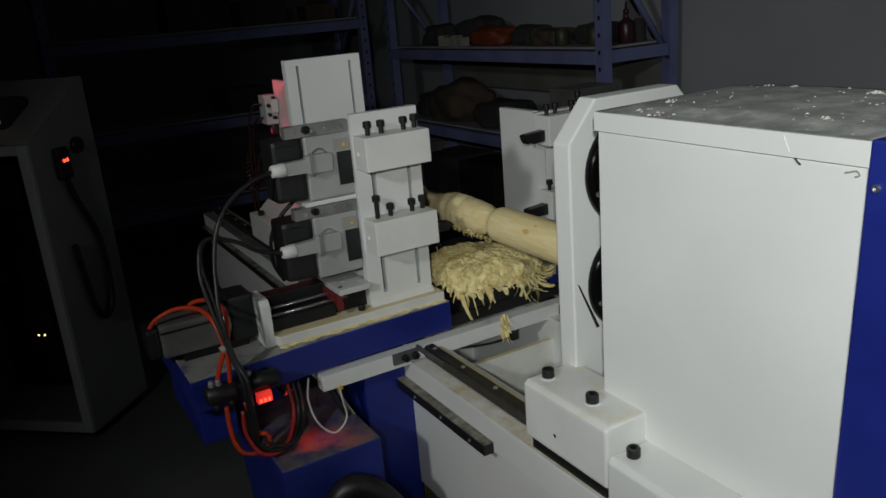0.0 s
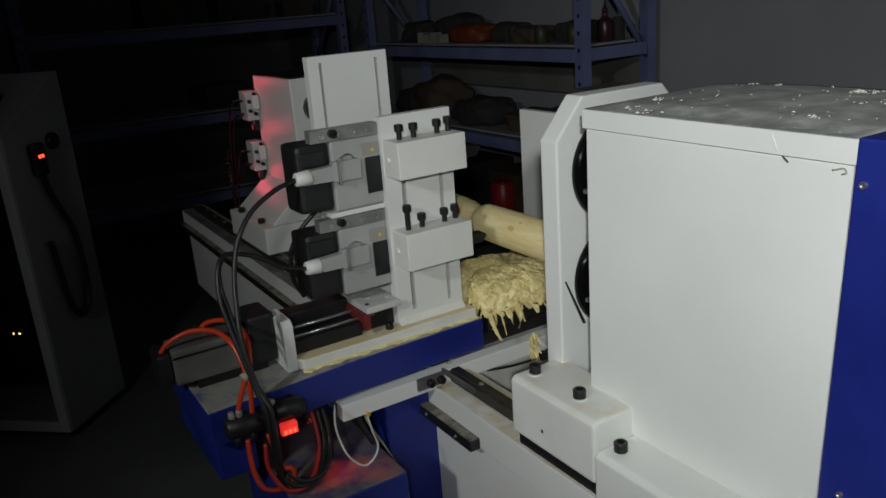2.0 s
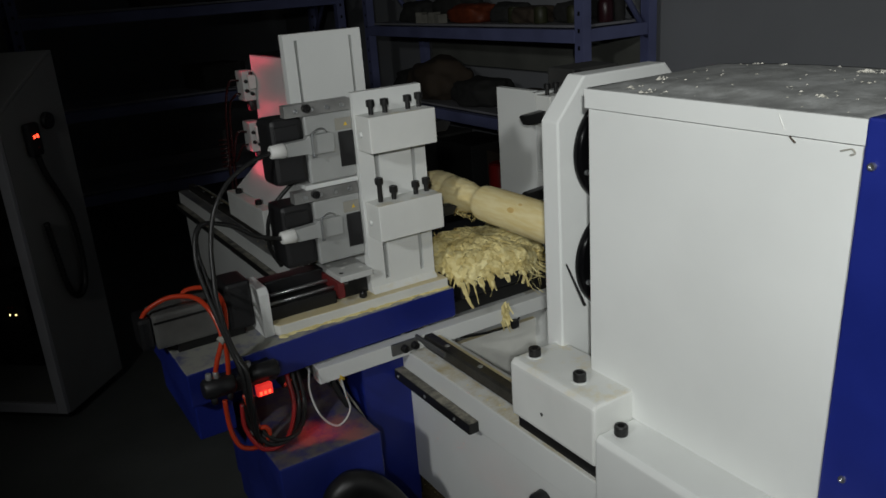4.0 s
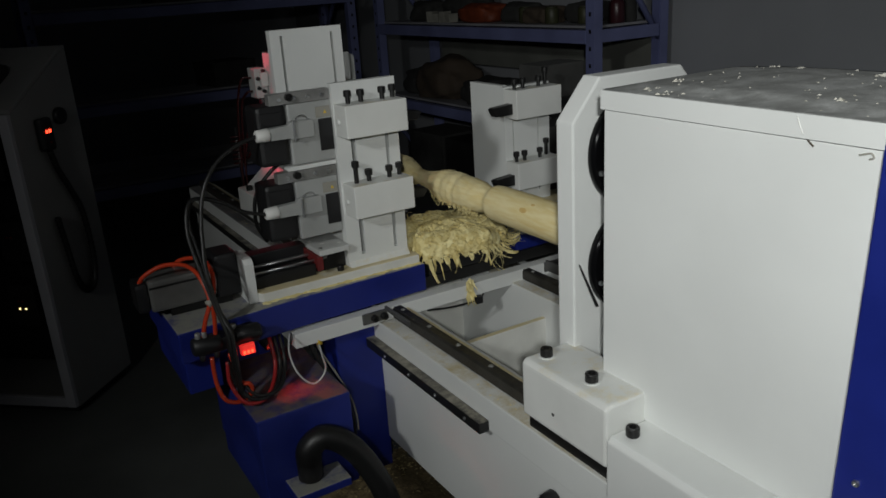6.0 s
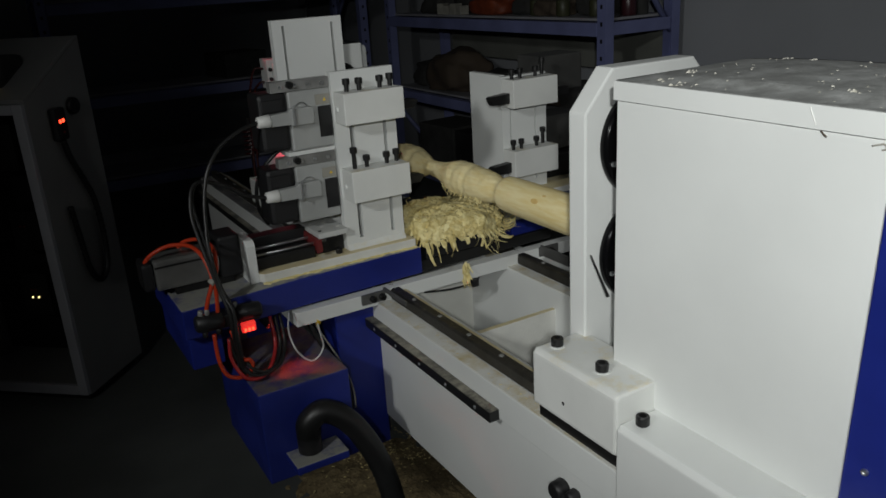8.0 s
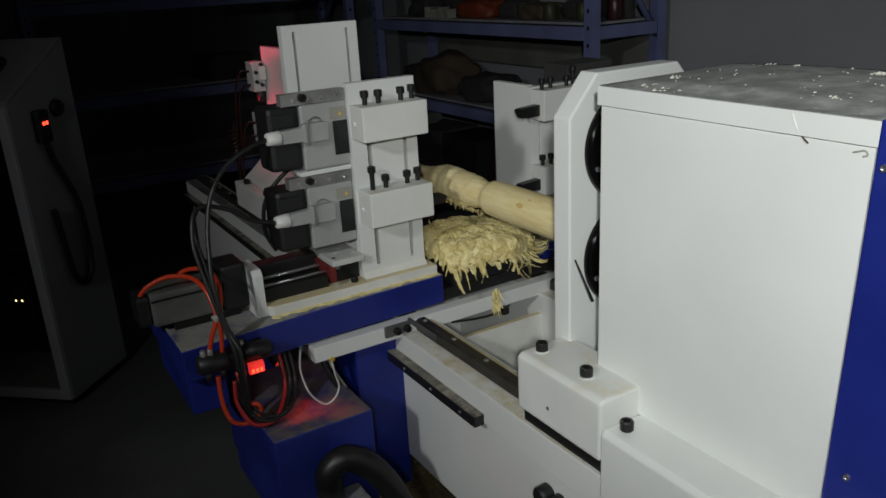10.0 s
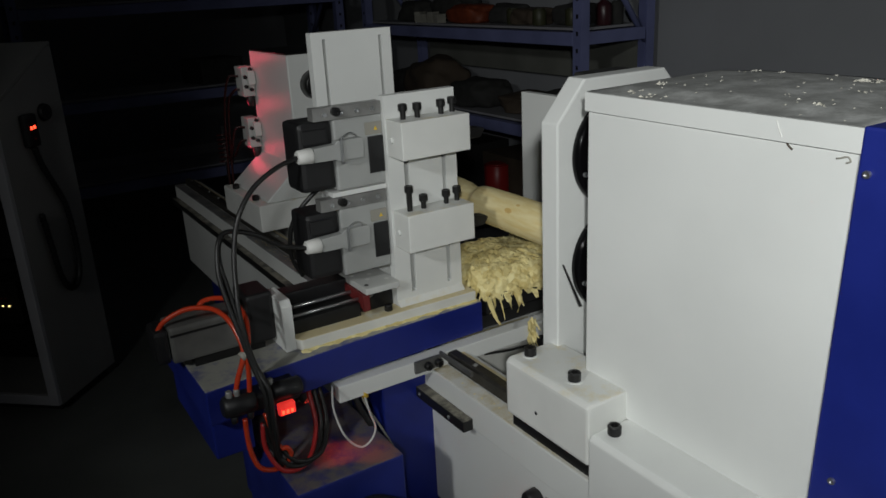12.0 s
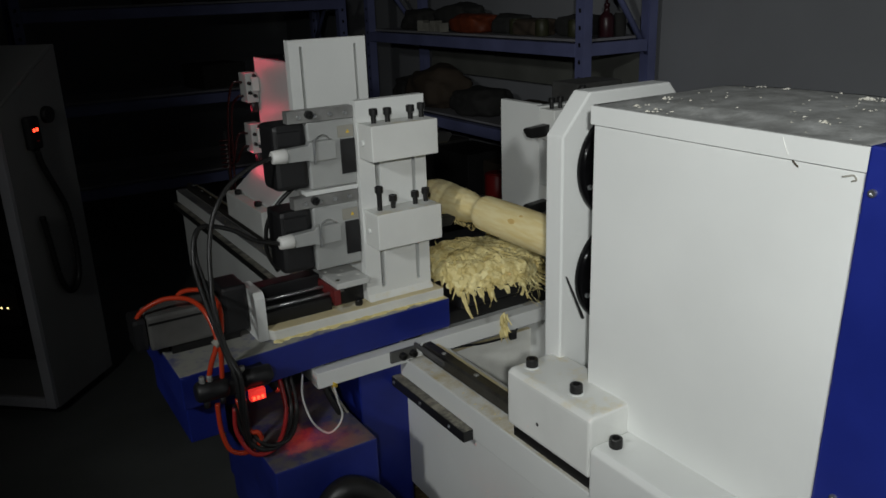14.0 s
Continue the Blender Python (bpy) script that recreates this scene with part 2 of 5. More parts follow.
HEAP = shaving_material("matted_pine_shavings", (0.87, 0.78, 0.41), (0.6, 0.48, 0.18), 70)
SAWDUST = shaving_material("trodden_sawdust", (0.42, 0.33, 0.17), (0.2, 0.15, 0.08), 90)
SHAVING = wood_material("pine_shavings", (0.85, 0.74, 0.37), (0.66, 0.53, 0.22), (2, 2, 2), 0.8)
PALE_CHIP = wood_material("bleached_splinters", (0.72, 0.7, 0.62), (0.5, 0.48, 0.4), (2, 2, 2), 0.8)
KNOT = wood_material("pine_knot", (0.72, 0.52, 0.2), (0.6, 0.4, 0.13), (3, 3, 3), 0.6)


# ---- mesh helpers ----
def block(bm, x0, x1, y0, y1, z0, z1, bevel=0.0015):
    made = bmesh.ops.create_cube(bm, size=1.0)["verts"]
    for v in made:
        v.co = Vector((x0 + (v.co.x + 0.5) * (x1 - x0), y0 + (v.co.y + 0.5) * (y1 - y0), z0 + (v.co.z + 0.5) * (z1 - z0)))
    if bevel:
        edges = list({e for v in made for e in v.link_edges})
        bmesh.ops.bevel(bm, geom=edges, offset=bevel, segments=2, affect="EDGES", profile=0.6)
    return bm


def box(x0, x1, y0, y1, z0, z1, bevel=0.0015):
    return block(bmesh.new(), x0, x1, y0, y1, z0, z1, bevel)


def rod(bm, p0, p1, r0, r1=None, n=24, bevel=0.0):
    p0, p1 = Vector(p0), Vector(p1)
    r1 = r0 if r1 is None else r1
    way = (p1 - p0).normalized()
    turn = way.to_track_quat("Z", "Y").to_matrix()
    rings = [(p0, r0), (p1, r1)]
    if bevel:
        rings = [(p0, r0 - bevel), (p0 + way * bevel, r0), (p1 - way * bevel, r1), (p1, r1 - bevel)]
    loops = [[bm.verts.new(c + turn @ Vector((math.cos(2 * math.pi * k / n) * r, math.sin(2 * math.pi * k / n) * r, 0))) for k in range(n)] for c, r in rings]
    for a, b in zip(loops, loops[1:]):
        for k in range(n):
            bm.faces.new((a[k], a[(k + 1) % n], b[(k + 1) % n], b[k])).smooth = True
    bm.faces.new(loops[0][::-1])
    bm.faces.new(loops[-1])
    return bm


def cylinder(p0, p1, r0, r1=None, n=24, bevel=0.0):
    return rod(bmesh.new(), p0, p1, r0, r1, n, bevel)


def glide(points, steps=8):
    """A smooth line through the points."""
    p = [Vector(q) for q in points]
    p = [2 * p[0] - p[1], *p, 2 * p[-1] - p[-2]]
    out = []
    for a, b, c, d in zip(p, p[1:], p[2:], p[3:]):
        for k in range(steps):
            t = k / steps
            out.append(0.5 * (2 * b + (c - a) * t + (2 * a - 5 * b + 4 * c - d) * t * t + (3 * b - a - 3 * c + d) * t ** 3))
    return out + [p[-2]]


def tube(points, r, n=10, steps=8, ribs=0.0, bm=None):
    bm = bm or bmesh.new()
    line = glide(points, steps)
    loops, side = [], Vector((0.3, 0.5, 0.8))
    for k, c in enumerate(line):
        way = (line[min(k + 1, len(line) - 1)] - line[max(k - 1, 0)]).normalized()
        side = (side - way * side.dot(way)).normalized()
        other = way.cross(side)
        rr = r * (1 + (ribs if k % 2 else -ribs))
        loops.append([bm.verts.new(c + (side * math.cos(2 * math.pi * j / n) + other * math.sin(2 * math.pi * j / n)) * rr) for j in range(n)])
    for a, b in zip(loops, loops[1:]):
        for j in range(n):
            bm.faces.new((a[j], a[(j + 1) % n], b[(j + 1) % n], b[j])).smooth = True
    bm.faces.new(loops[0][::-1])
    bm.faces.new(loops[-1])
    return bm


def snoot(p0, p1, r, length, n=20):
    """An open-ended round shade that points from p0 towards p1."""
    bm = bmesh.new()
    m = look(p0, p1)
    loops = [[bm.verts.new(m @ Vector((q * math.cos(6.2832 * k / n), q * math.sin(6.2832 * k / n), z))) for k in range(n)]
             for q, z in ((0.001, 0.004), (r + 0.0015, 0.004), (r + 0.0015, -length), (r, -length), (r, 0.002), (0.001, 0.002))]
    for a, b in zip(loops, loops[1:]):
        for k in range(n):
            bm.faces.new((a[k], a[(k + 1) % n], b[(k + 1) % n], b[k]))
    return bm


def prism(outline, axis, a, b, bevel=0.0015):
    """A flat outline pushed along an axis from a to b."""
    bm = bmesh.new()

    def at(u, v, w):
        return {"x": (w, u, v), "y": (u, w, v), "z": (u, v, w)}[axis]
    lo = [bm.verts.new(at(u, v, a)) for u, v in outline]
    hi = [bm.verts.new(at(u, v, b)) for u, v in outline]
    n = len(outline)
    bm.faces.new(lo)
    bm.faces.new(hi[::-1])
    for k in range(n):
        bm.faces.new((lo[k], hi[k], hi[(k + 1) % n], lo[(k + 1) % n]))
    bmesh.ops.recalc_face_normals(bm, faces=bm.faces)
    if bevel:
        bmesh.ops.bevel(bm, geom=list(bm.edges), offset=bevel, segments=2, affect="EDGES", profile=0.6)
    return bm


def plate_with_slots(x0, x1, y0, y1, z0, z1, slots):
    """An upright plate across x with slots cut through it; slots: (x0, x1, z0, z1)."""
    bm = bmesh.new()
    xs = sorted({x0, x1, *[v for q in slots for v in q[:2]]})
    zs = sorted({z0, z1, *[v for q in slots for v in q[2:]]})
    grid = {(i, k, j): bm.verts.new((x, y, z)) for i, x in enumerate(xs) for j, z in enumerate(zs) for k, y in enumerate((y0, y1))}

    def full(i, j):
        if not (0 <= i < len(xs) - 1 and 0 <= j < len(zs) - 1):
            return False
        cx, cz = (xs[i] + xs[i + 1]) / 2, (zs[j] + zs[j + 1]) / 2
        return not any(a < cx < b and c < cz < d for a, b, c, d in slots)
    for i in range(len(xs) - 1):
        for j in range(len(zs) - 1):
            if not full(i, j):
                continue
            for k in (0, 1):
                bm.faces.new([grid[q] for q in ((i, k, j), (i + 1, k, j), (i + 1, k, j + 1), (i, k, j + 1))])
            for di, dj, p, q in ((-1, 0, (i, j), (i, j + 1)), (1, 0, (i + 1, j), (i + 1, j + 1)), (0, -1, (i, j), (i + 1, j)), (0, 1, (i, j + 1), (i + 1, j + 1))):
                if not full(i + di, j + dj):
                    bm.faces.new([grid[v] for v in ((p[0], 0, p[1]), (q[0], 0, q[1]), (q[0], 1, q[1]), (p[0], 1, p[1]))])
    bmesh.ops.recalc_face_normals(bm, faces=bm.faces)
    return bm


def mesh_of(name, bm, mat):
    me = bpy.data.meshes.new(name)
    bm.normal_update()
    bm.to_mesh(me)
    bm.free()
    me.materials.append(mat)
    return me


def part(name, bm, mat, parent, label=""):
    ob = new(name, mesh_of(name, bm, mat))
    ob.parent = parent
    return tagged(ob, label)


def thing(name, label, category, group="", kind="", base=(0, 0, 0)):
    ob = new(name)
    ob.location = base
    ob.empty_display_size = 0.05
    return tagged(ob, label, category, group, kind)


def solid(name, bm, mat, label, category="", group="", kind=""):
    return tagged(new(name, mesh_of(name, bm, mat)), label, category, group, kind)


def same_mesh(name, mesh, parent, m):
    ob = new(name, mesh)
    ob.parent = parent
    ob.matrix_basis = m
    return ob


def cap_screw(r=0.0075, h=0.011, shank=0.0):
    """A socket-head screw that stands at z 0, with a hollow hexagon."""
    bm = bmesh.new()
    n = 24
    rings = [(0.92 * r, 0.0), (r, 0.0012), (r, h - 0.0015), (0.88 * r, h), (0.56 * r, h), (0.54 * r, h * 0.5)]
    if shank:
        rings = [(0.6 * r, -shank), (0.6 * r, 0.0)] + rings
    loops = [[bm.verts.new((rr * math.cos(2 * math.pi * k / n), rr * math.sin(2 * math.pi * k / n), z)) for k in range(n)] for rr, z in rings]
    for a, b in zip(loops, loops[1:]):
        for k in range(n):
            bm.faces.new((a[k], a[(k + 1) % n], b[(k + 1) % n], b[k]))
    bm.faces.new(loops[0][::-1])
    bm.faces.new(loops[-1])
    return bm


SCREW = mesh_of("cap_screw", cap_screw(), OXIDE)
BIG_SCREW = mesh_of("big_cap_screw", cap_screw(0.0095, 0.014), OXIDE)
LONG_SCREW = mesh_of("long_cap_screw", cap_screw(0.0078, 0.012, 0.014), OXIDE)
TALL_SCREW = mesh_of("tall_cap_screw", cap_screw(0.0078, 0.012, 0.034), OXIDE)
BRIGHT_SCREW = mesh_of("bright_cap_screw", cap_screw(0.004, 0.004), STEEL)
DOT_SCREW = mesh_of("dot_screw", cap_screw(0.0035, 0.002), STEEL)
SINK_SCREW = mesh_of("sunk_screw", cap_screw(0.005, 0.0015), GREY_STEEL)

# ---- the hall ----
X0, X1, Y0, Y1, TOP = -3.6, 2.98, -2.6, 7.7, 3.4


def hall():
    solid("floor", box(X0, X1, Y0, Y1, -0.2, 0.0, 0), FLOOR_M, "dark grey painted concrete floor with worn patches", "floor", kind="structure")
    solid("wall_east", box(X1, X1 + 0.2, Y0, Y1, -0.2, TOP, 0), WALL_M, "plain grey-white plastered wall behind the storage rack", "wall", kind="structure")
    solid("wall_north", box(X0, X1, Y1, Y1 + 0.2, -0.2, TOP, 0), WALL_M, "plain grey-white plastered wall in the dark", "wall", kind="structure")
    solid("wall_west", box(X0 - 0.2, X0, Y0, Y1, -0.2, TOP, 0), WALL_M, "plain grey-white plastered wall", "wall", kind="structure")
    solid("wall_south", box(X0, X1, Y0 - 0.2, Y0, -0.2, TOP, 0), WALL_M, "plain grey-white plastered wall", "wall", kind="structure")
    solid("ceiling", box(X0 - 0.2, X1 + 0.2, Y0 - 0.2, Y1 + 0.2, TOP, TOP + 0.15, 0), CEILING_M, "plain unseen ceiling, white to bounce light into the dark", "ceiling", kind="structure")
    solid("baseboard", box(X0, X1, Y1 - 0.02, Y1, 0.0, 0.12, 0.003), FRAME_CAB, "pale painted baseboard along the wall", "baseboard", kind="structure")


hall()

# ---- the lathe ----
AX, LOW, HIGH = 0.86, 1.094, 1.264        # spindle line: x, and the heights of the two spindles
NEAR, FAR_R = 0.692, 1.034                # the two rails
WEB_Y, WEB_Z = 1.275, 0.8


def lathe_bed():
    bed = thing("lathe_bed", "white-painted welded lathe bed with two oily steel rails", "lathe bed")
    part("side_panel", prism([(0.64, 0.845), (0.735, 0.845), (0.735, 0.55), (0.652, 0.55), (0.652, 0.778), (0.64, 0.786)], "y", 0.2, 2.95), WHITE, bed)
    part("side_panel", prism([(0.985, 0.845), (1.1, 0.845), (1.1, 0.786), (1.09, 0.778), (1.09, 0.55), (0.985, 0.55)], "y", 0.2, 2.95), WHITE, bed)
    part("ledge", box(0.6405, 0.672, 0.2, 1.5, 0.845, 0.8475, 0), WHITE_LEDGE, bed, "cream ledge dusted with sawdust")
    part("ledge", box(0.6405, 0.672, 1.5, 2.95, 0.845, 0.8475, 0), GREASY, bed, "grey ledge smeared with grease")
    part("ledge", box(0.985, 1.012, 0.2, 2.95, 0.845, 0.8475, 0), WHITE_LEDGE, bed, "cream ledge dusted with sawdust")
    part("floor_plate", box(0.735, 0.985, 0.2, 2.95, 0.55, 0.562, 0), WHITE, bed)
    for y in (0.45, WEB_Y, 1.62, 2.1, 2.6):
        part("cross_web", box(0.735, 0.985, y, y + 0.012, 0.5625, WEB_Z, 0), WHITE_CREAM, bed, "white web with sawdust along its top edge")
    for x in (NEAR, FAR_R):
        rail = part("rail", prism([(x - 0.0185, 0.8478), (x + 0.004, 0.8478), (x + 0.004, 0.868), (x + 0.001, 0.872), (x - 0.0155, 0.872), (x - 0.0185, 0.868)], "y", 0.22, 2.92, 0.001), DARK_STEEL, bed, "oily dark steel guide rail")
        for k in range(25):
            same_mesh("rail_screw", SINK_SCREW, rail, pose(x - 0.0072, 0.3 + 0.107 * k, 0.872))
    part("rail_seat", box(0.6965, 0.7105, 0.22, 2.92, 0.8478, 0.862, 0.001), WHITE_CREAM, bed, "cream strip dusted with sawdust beside the rail")
    # raised flat strip; its black paints in the shade of the gap
    part("groove_strip", box(0.7108, 0.7245, 0.22, 2.92, 0.8453, 0.848, 0), OXIDE, bed, "flat black strip for the shaded gap beside the rail")
    bar = part("side_bar", box(0.619, 0.6395, 0.995, 2.93, 0.785, 0.806, 0.002), BAR_STEEL, bed, "dark steel bar screwed to the bed's side")
    for k in range(7):
        same_mesh("bar_screw", DOT_SCREW, bar, pose(0.6188, 1.04 + 0.1 * k, 0.796, 0, -90, 0))
    for y in (0.3, 2.45):
        for x in (0.67, 0.98):
            part("leg", box(x, x + 0.09, y, y + 0.3, 0.0, 0.5495, 0.004), BLUE, bed, "blue-painted leg")
    part("knob", cylinder((0.652, 0.835, 0.738), (0.628, 0.835, 0.738), 0.017, 0.015, 24, 0.003), BLACK, bed, "black round knob")
    part("knob", cylinder((0.652, 0.805, 0.742), (0.632, 0.805, 0.742), 0.012, 0.01, 20, 0.003), BLACK, bed, "black round knob")
    return bed


lathe_bed()


def headstock():
    head = thing("headstock", "white sheet-metal headstock with a blue end and chamfered bearing plate", "headstock")
    # the box and its lid
    body = part("housing", box(0.705, 0.963, 0.414, 0.786, 0.925, 1.346, 0.001), WHITE, head, "large smooth white side of the housing")
    lid = prism([(0.7025, 0.412), (0.968, 0.412), (0.968, 0.799), (0.7025, 0.789)], "z", 1.3465, 1.3725, 0.003)
    # its sheet top is bowed and a little dented
    nx, ny = 30, 40
    grid = []
    for a in range(nx + 1):
        u = a / nx
        row = []
        for c in range(ny + 1):
            v = c / ny
            x, y = 0.7045 + 0.2615 * u, 0.414 + 0.375 * v + 0.008 * u * v
            bow = math.sin(math.pi * v) ** 0.7 * (0.25 + 0.75 * math.sin(math.pi * (0.12 + 0.62 * u))) * min(1.0, 6 * u)
            row.append(lid.verts.new((x, y, 1.3727 + 0.0085 * bow * min(1.0, 5 * u) + 0.0012 * bow * noise.noise(Vector((x * 18, y * 18, 2))))))
        grid.append(row)
    for p, q in zip(grid, grid[1:]):
        for c in range(ny):
            lid.faces.new((p[c], q[c], q[c + 1], p[c + 1])).smooth = True
    for row in (grid[-1], [g[0] for g in grid], [g[-1] for g in grid]):
        low = [lid.verts.new((w.co.x, w.co.y, 1.3718)) for w in row]
        for k in range(len(row) - 1):
            lid.faces.new((row[k], row[k + 1], low[k + 1], low[k]))
    bmesh.ops.recalc_face_normals(lid, faces=lid.faces)
    part("lid", lid, LID, head, "white lid, top greyed by dust, splinters and painted-in grazing shade")
    part("seam", box(0.7062, 0.961, 0.416, 0.784, 1.3459, 1.3466, 0), WHITE, body)
    part("lid_edge", box(0.7005, 0.7024, 0.412, 0.789, 1.3475, 1.3720, 0.0006), WHITE, head)
    end = part("end_cover", prism([(0.19, 0.5), (0.438, 0.5), (0.4115, 1.3745), (0.19, 1.3745)], "x", 0.6985, 0.978, 0.003), BLUE, head, "blue-painted end cover")
    same_mesh("cover_screw", BRIGHT_SCREW, end, pose(0.699, 0.4023, 1.3306, 0, -90, 0))
    same_mesh("cover_screw", BRIGHT_SCREW, end, pose(0.699, 0.398, 1.0, 0, -90, 0))
    part("scuff", tube([(0.7046, 0.4925, 1.3462), (0.7042, 0.489, 1.343), (0.7044, 0.4855, 1.3405)], 0.0010, 6, 3), CARTON, body, "dark splinter")
    part("scratch", tube([(0.7004, 0.5035, 1.369), (0.7003, 0.4995, 1.36), (0.7004, 0.4957, 1.352)], 0.0006, 6, 3), CONN, head, "pale scratch across the lid edge")
    part("scuff", tube([(0.7046, 0.438, 1.3388), (0.7045, 0.4325, 1.3405), (0.7045, 0.4265, 1.342), (0.7045, 0.4235, 1.338), (0.7046, 0.428, 1.3362)], 0.0009, 6, 3), PAPER, body, "grey chipped spot")
    # bearing plate
    plate = part("bearing_plate", prism([(0.721, 0.93), (0.721, 1.316), (0.772, 1.376), (0.935, 1.376), (0.99, 1.316), (0.99, 0.93)], "y", 0.868, 0.905, 0.003), WHITE, head, "thick white chamfered bearing plate")
    for z in (HIGH, LOW):
        disc = part("pulley", cylinder((0.83, 0.8675, z), (0.83, 0.85, z), 0.085, 0.085, 64, 0.004), GLOSS, head, "glossy black round pulley")
        part("rim", cylinder((0.83, 0.8495, z), (0.83, 0.846, z), 0.066, 0.062, 48, 0.001), GLOSS, disc)
        for k in range(6):
            a = 2 * math.pi * k / 6 + 0.3
            same_mesh("pulley_screw", BRIGHT_SCREW, disc, pose(0.83 + 0.076 * math.cos(a), 0.8498, z + 0.078 * math.sin(a), 90, 0, 0))
    part("belt", prism([(0.7125, 1.112), (0.7138, 1.112), (0.7505, 1.036), (0.7455, 1.036)], "y", 0.845, 0.847, 0.0), RUBBER, head, "black drive belt")
    # foot
    foot = part("foot_block", prism([(0.634, 0.874), (0.634, 0.962), (0.642, 0.968), (0.735, 0.968), (0.735, 0.874)], "y", 0.703, 0.889, 0.0045), WHITE_DUSTY, head, "white clamping block with sawdust on it")
    part("back_foot", box(0.7355, 0.985, 0.3, 0.905, 0.848, 0.9245, 0.002), WHITE, head)
    part("flange", prism([(0.634, 0.80), (0.634, 0.918), (0.641, 0.925), (0.735, 0.925), (0.735, 0.80)], "y", 0.2, 0.7015, 0.003), WHITE, head, "white foot flange")
    # solid black filler: the shade of the gap put into its colour
    part("gap_filler", box(0.6445, 0.734, 0.705, 0.886, 0.8485, 0.8738, 0), OXIDE, head, "black filler for the shade in the gap under the block")
    for y in (0.87, 0.769):
        same_mesh("foot_screw", BIG_SCREW, foot, pose(0.668, y, 0.9682))
        part("washer", cylinder((0.668, y, 0.968), (0.668, y, 0.9695), 0.0125), WHITE, foot)
    same_mesh("flange_screw", BIG_SCREW, head, pose(0.664, 0.683, 0.9252))
    same_mesh("flange_screw", BIG_SCREW, head, pose(0.664, 0.45, 0.9252))
    part("drill_hole", cylinder((0.6337, 0.815, 0.905), (0.6345, 0.815, 0.905), 0.003, n=12), OXIDE, foot)
    # the driven lower spindle with its cup
    part("spindle", cylinder((AX, 0.9055, LOW), (AX, 0.96, LOW), 0.026, 0.022, 32, 0.002), GREY_STEEL, head, "steel drive spindle")
    part("spindle", cylinder((AX, 0.9055, HIGH), (AX, 0.945, HIGH), 0.026, 0.022, 32, 0.002), GREY_STEEL, head, "steel drive spindle")
    return head


headstock()


def turned_post():
    """The half-turned table leg: a profile of radii along its axis."""
    prof = [(0.945, 0.026), (0.952, 0.0365), (1.08, 0.0368), (1.2, 0.0364), (1.252, 0.0358), (1.264, 0.0348), (1.271, 0.029), (1.279, 0.0245), (1.288, 0.0248), (1.302, 0.028),
            (1.322, 0.0318), (1.35, 0.0342), (1.376, 0.0355), (1.382, 0.0335), (1.39, 0.034), (1.396, 0.0365), (1.422, 0.0372), (1.43, 0.0348), (1.437, 0.035), (1.444, 0.0368),
            (1.46, 0.0345), (1.475, 0.03), (1.5, 0.0242), (1.525, 0.0198), (1.56, 0.0167), (1.58, 0.0182), (1.6, 0.0245), (1.622, 0.0315), (1.628, 0.03), (1.634, 0.0325),
            (1.645, 0.0368), (1.665, 0.0378), (1.672, 0.0355), (1.68, 0.036), (1.688, 0.0378), (1.705, 0.0372), (1.713, 0.0345), (1.735, 0.032), (1.77, 0.022), (1.8, 0.02),
            (1.84, 0.029), (1.9, 0.03), (1.912, 0.02)]
    mid_z = LOW - 0.0025
    bm = bmesh.new()
    n, loops = 56, []
    line = []
    for (y0, r0), (y1, r1) in zip(prof, prof[1:]):
        k = max(1, int((y1 - y0) / 0.005))
        line += [(y0 + (y1 - y0) * j / k, r0 + (r1 - r0) * j / k) for j in range(k)]
    line.append(prof[-1])
    for y, r in line:
        loop = []
        for k in range(n):
            a = 2 * math.pi * k / n
            rough = 0.0024 if 1.29 < y < 1.72 else 0.0004
            rr = r * (1 + 0.006 * math.sin(2 * a + y * 9)) + rough * noise.noise(Vector((7 * math.cos(a), 7 * math.sin(a), y * 95)))
            loop.append(bm.verts.new((AX + rr * math.cos(a), y, mid_z + rr * math.sin(a))))
        loops.append(loop)
    for a, b in zip(loops, loops[1:]):
        for k in range(n):
            bm.faces.new((a[k], b[k], b[(k + 1) % n], a[(k + 1) % n])).smooth = True
    bm.faces.new(loops[0])
    bm.faces.new(loops[-1][::-1])
    post = solid("wooden_leg", bm, WOOD, "half-turned pale pine leg clamped in the lathe", "workpiece")
    # a knot in the smooth stretch and torn fibres under the bead
    knot = bmesh.new()
    for y, a, w in ((1.135, 2.62, 0.007), (1.118, 2.2, 0.0035)):
        c = Vector((AX + 0.0368 * math.cos(a), y, mid_z + 0.0366 * math.sin(a)))
        out = Vector((math.cos(a), 0, math.sin(a)))
        u, v = Vector((0, 1, 0)), out.cross(Vector((0, 1, 0)))
        ring = [knot.verts.new(c + out * (0.0004 - 0.5 * (w * math.sin(t)) ** 2 / 0.037 * 0.6) + u * w * 1.5 * math.cos(t) + v * w * 0.7 * math.sin(t)) for t in [2 * math.pi * k / 18 for k in range(18)]]
        mid = knot.verts.new(c + out * 0.0008)
        for k in range(18):
            knot.faces.new((mid, ring[k], ring[(k + 1) % 18]))
    part("knot", knot, KNOT, post, "brown knot")
    rnd = random.Random(5)
    fibre = bmesh.new()
    for k in range(120):
        y = rnd.uniform(1.3, 1.5)
        a = rnd.uniform(3.6, 5.0)
        r = 0.036 if y < 1.46 else 0.027
        c = Vector((AX + r * math.cos(a), y, mid_z + r * math.sin(a)))
        d = Vector((rnd.uniform(-0.6, 0.2), rnd.uniform(-0.4, 0.4), -1)).normalized() * rnd.uniform(0.003, 0.013)
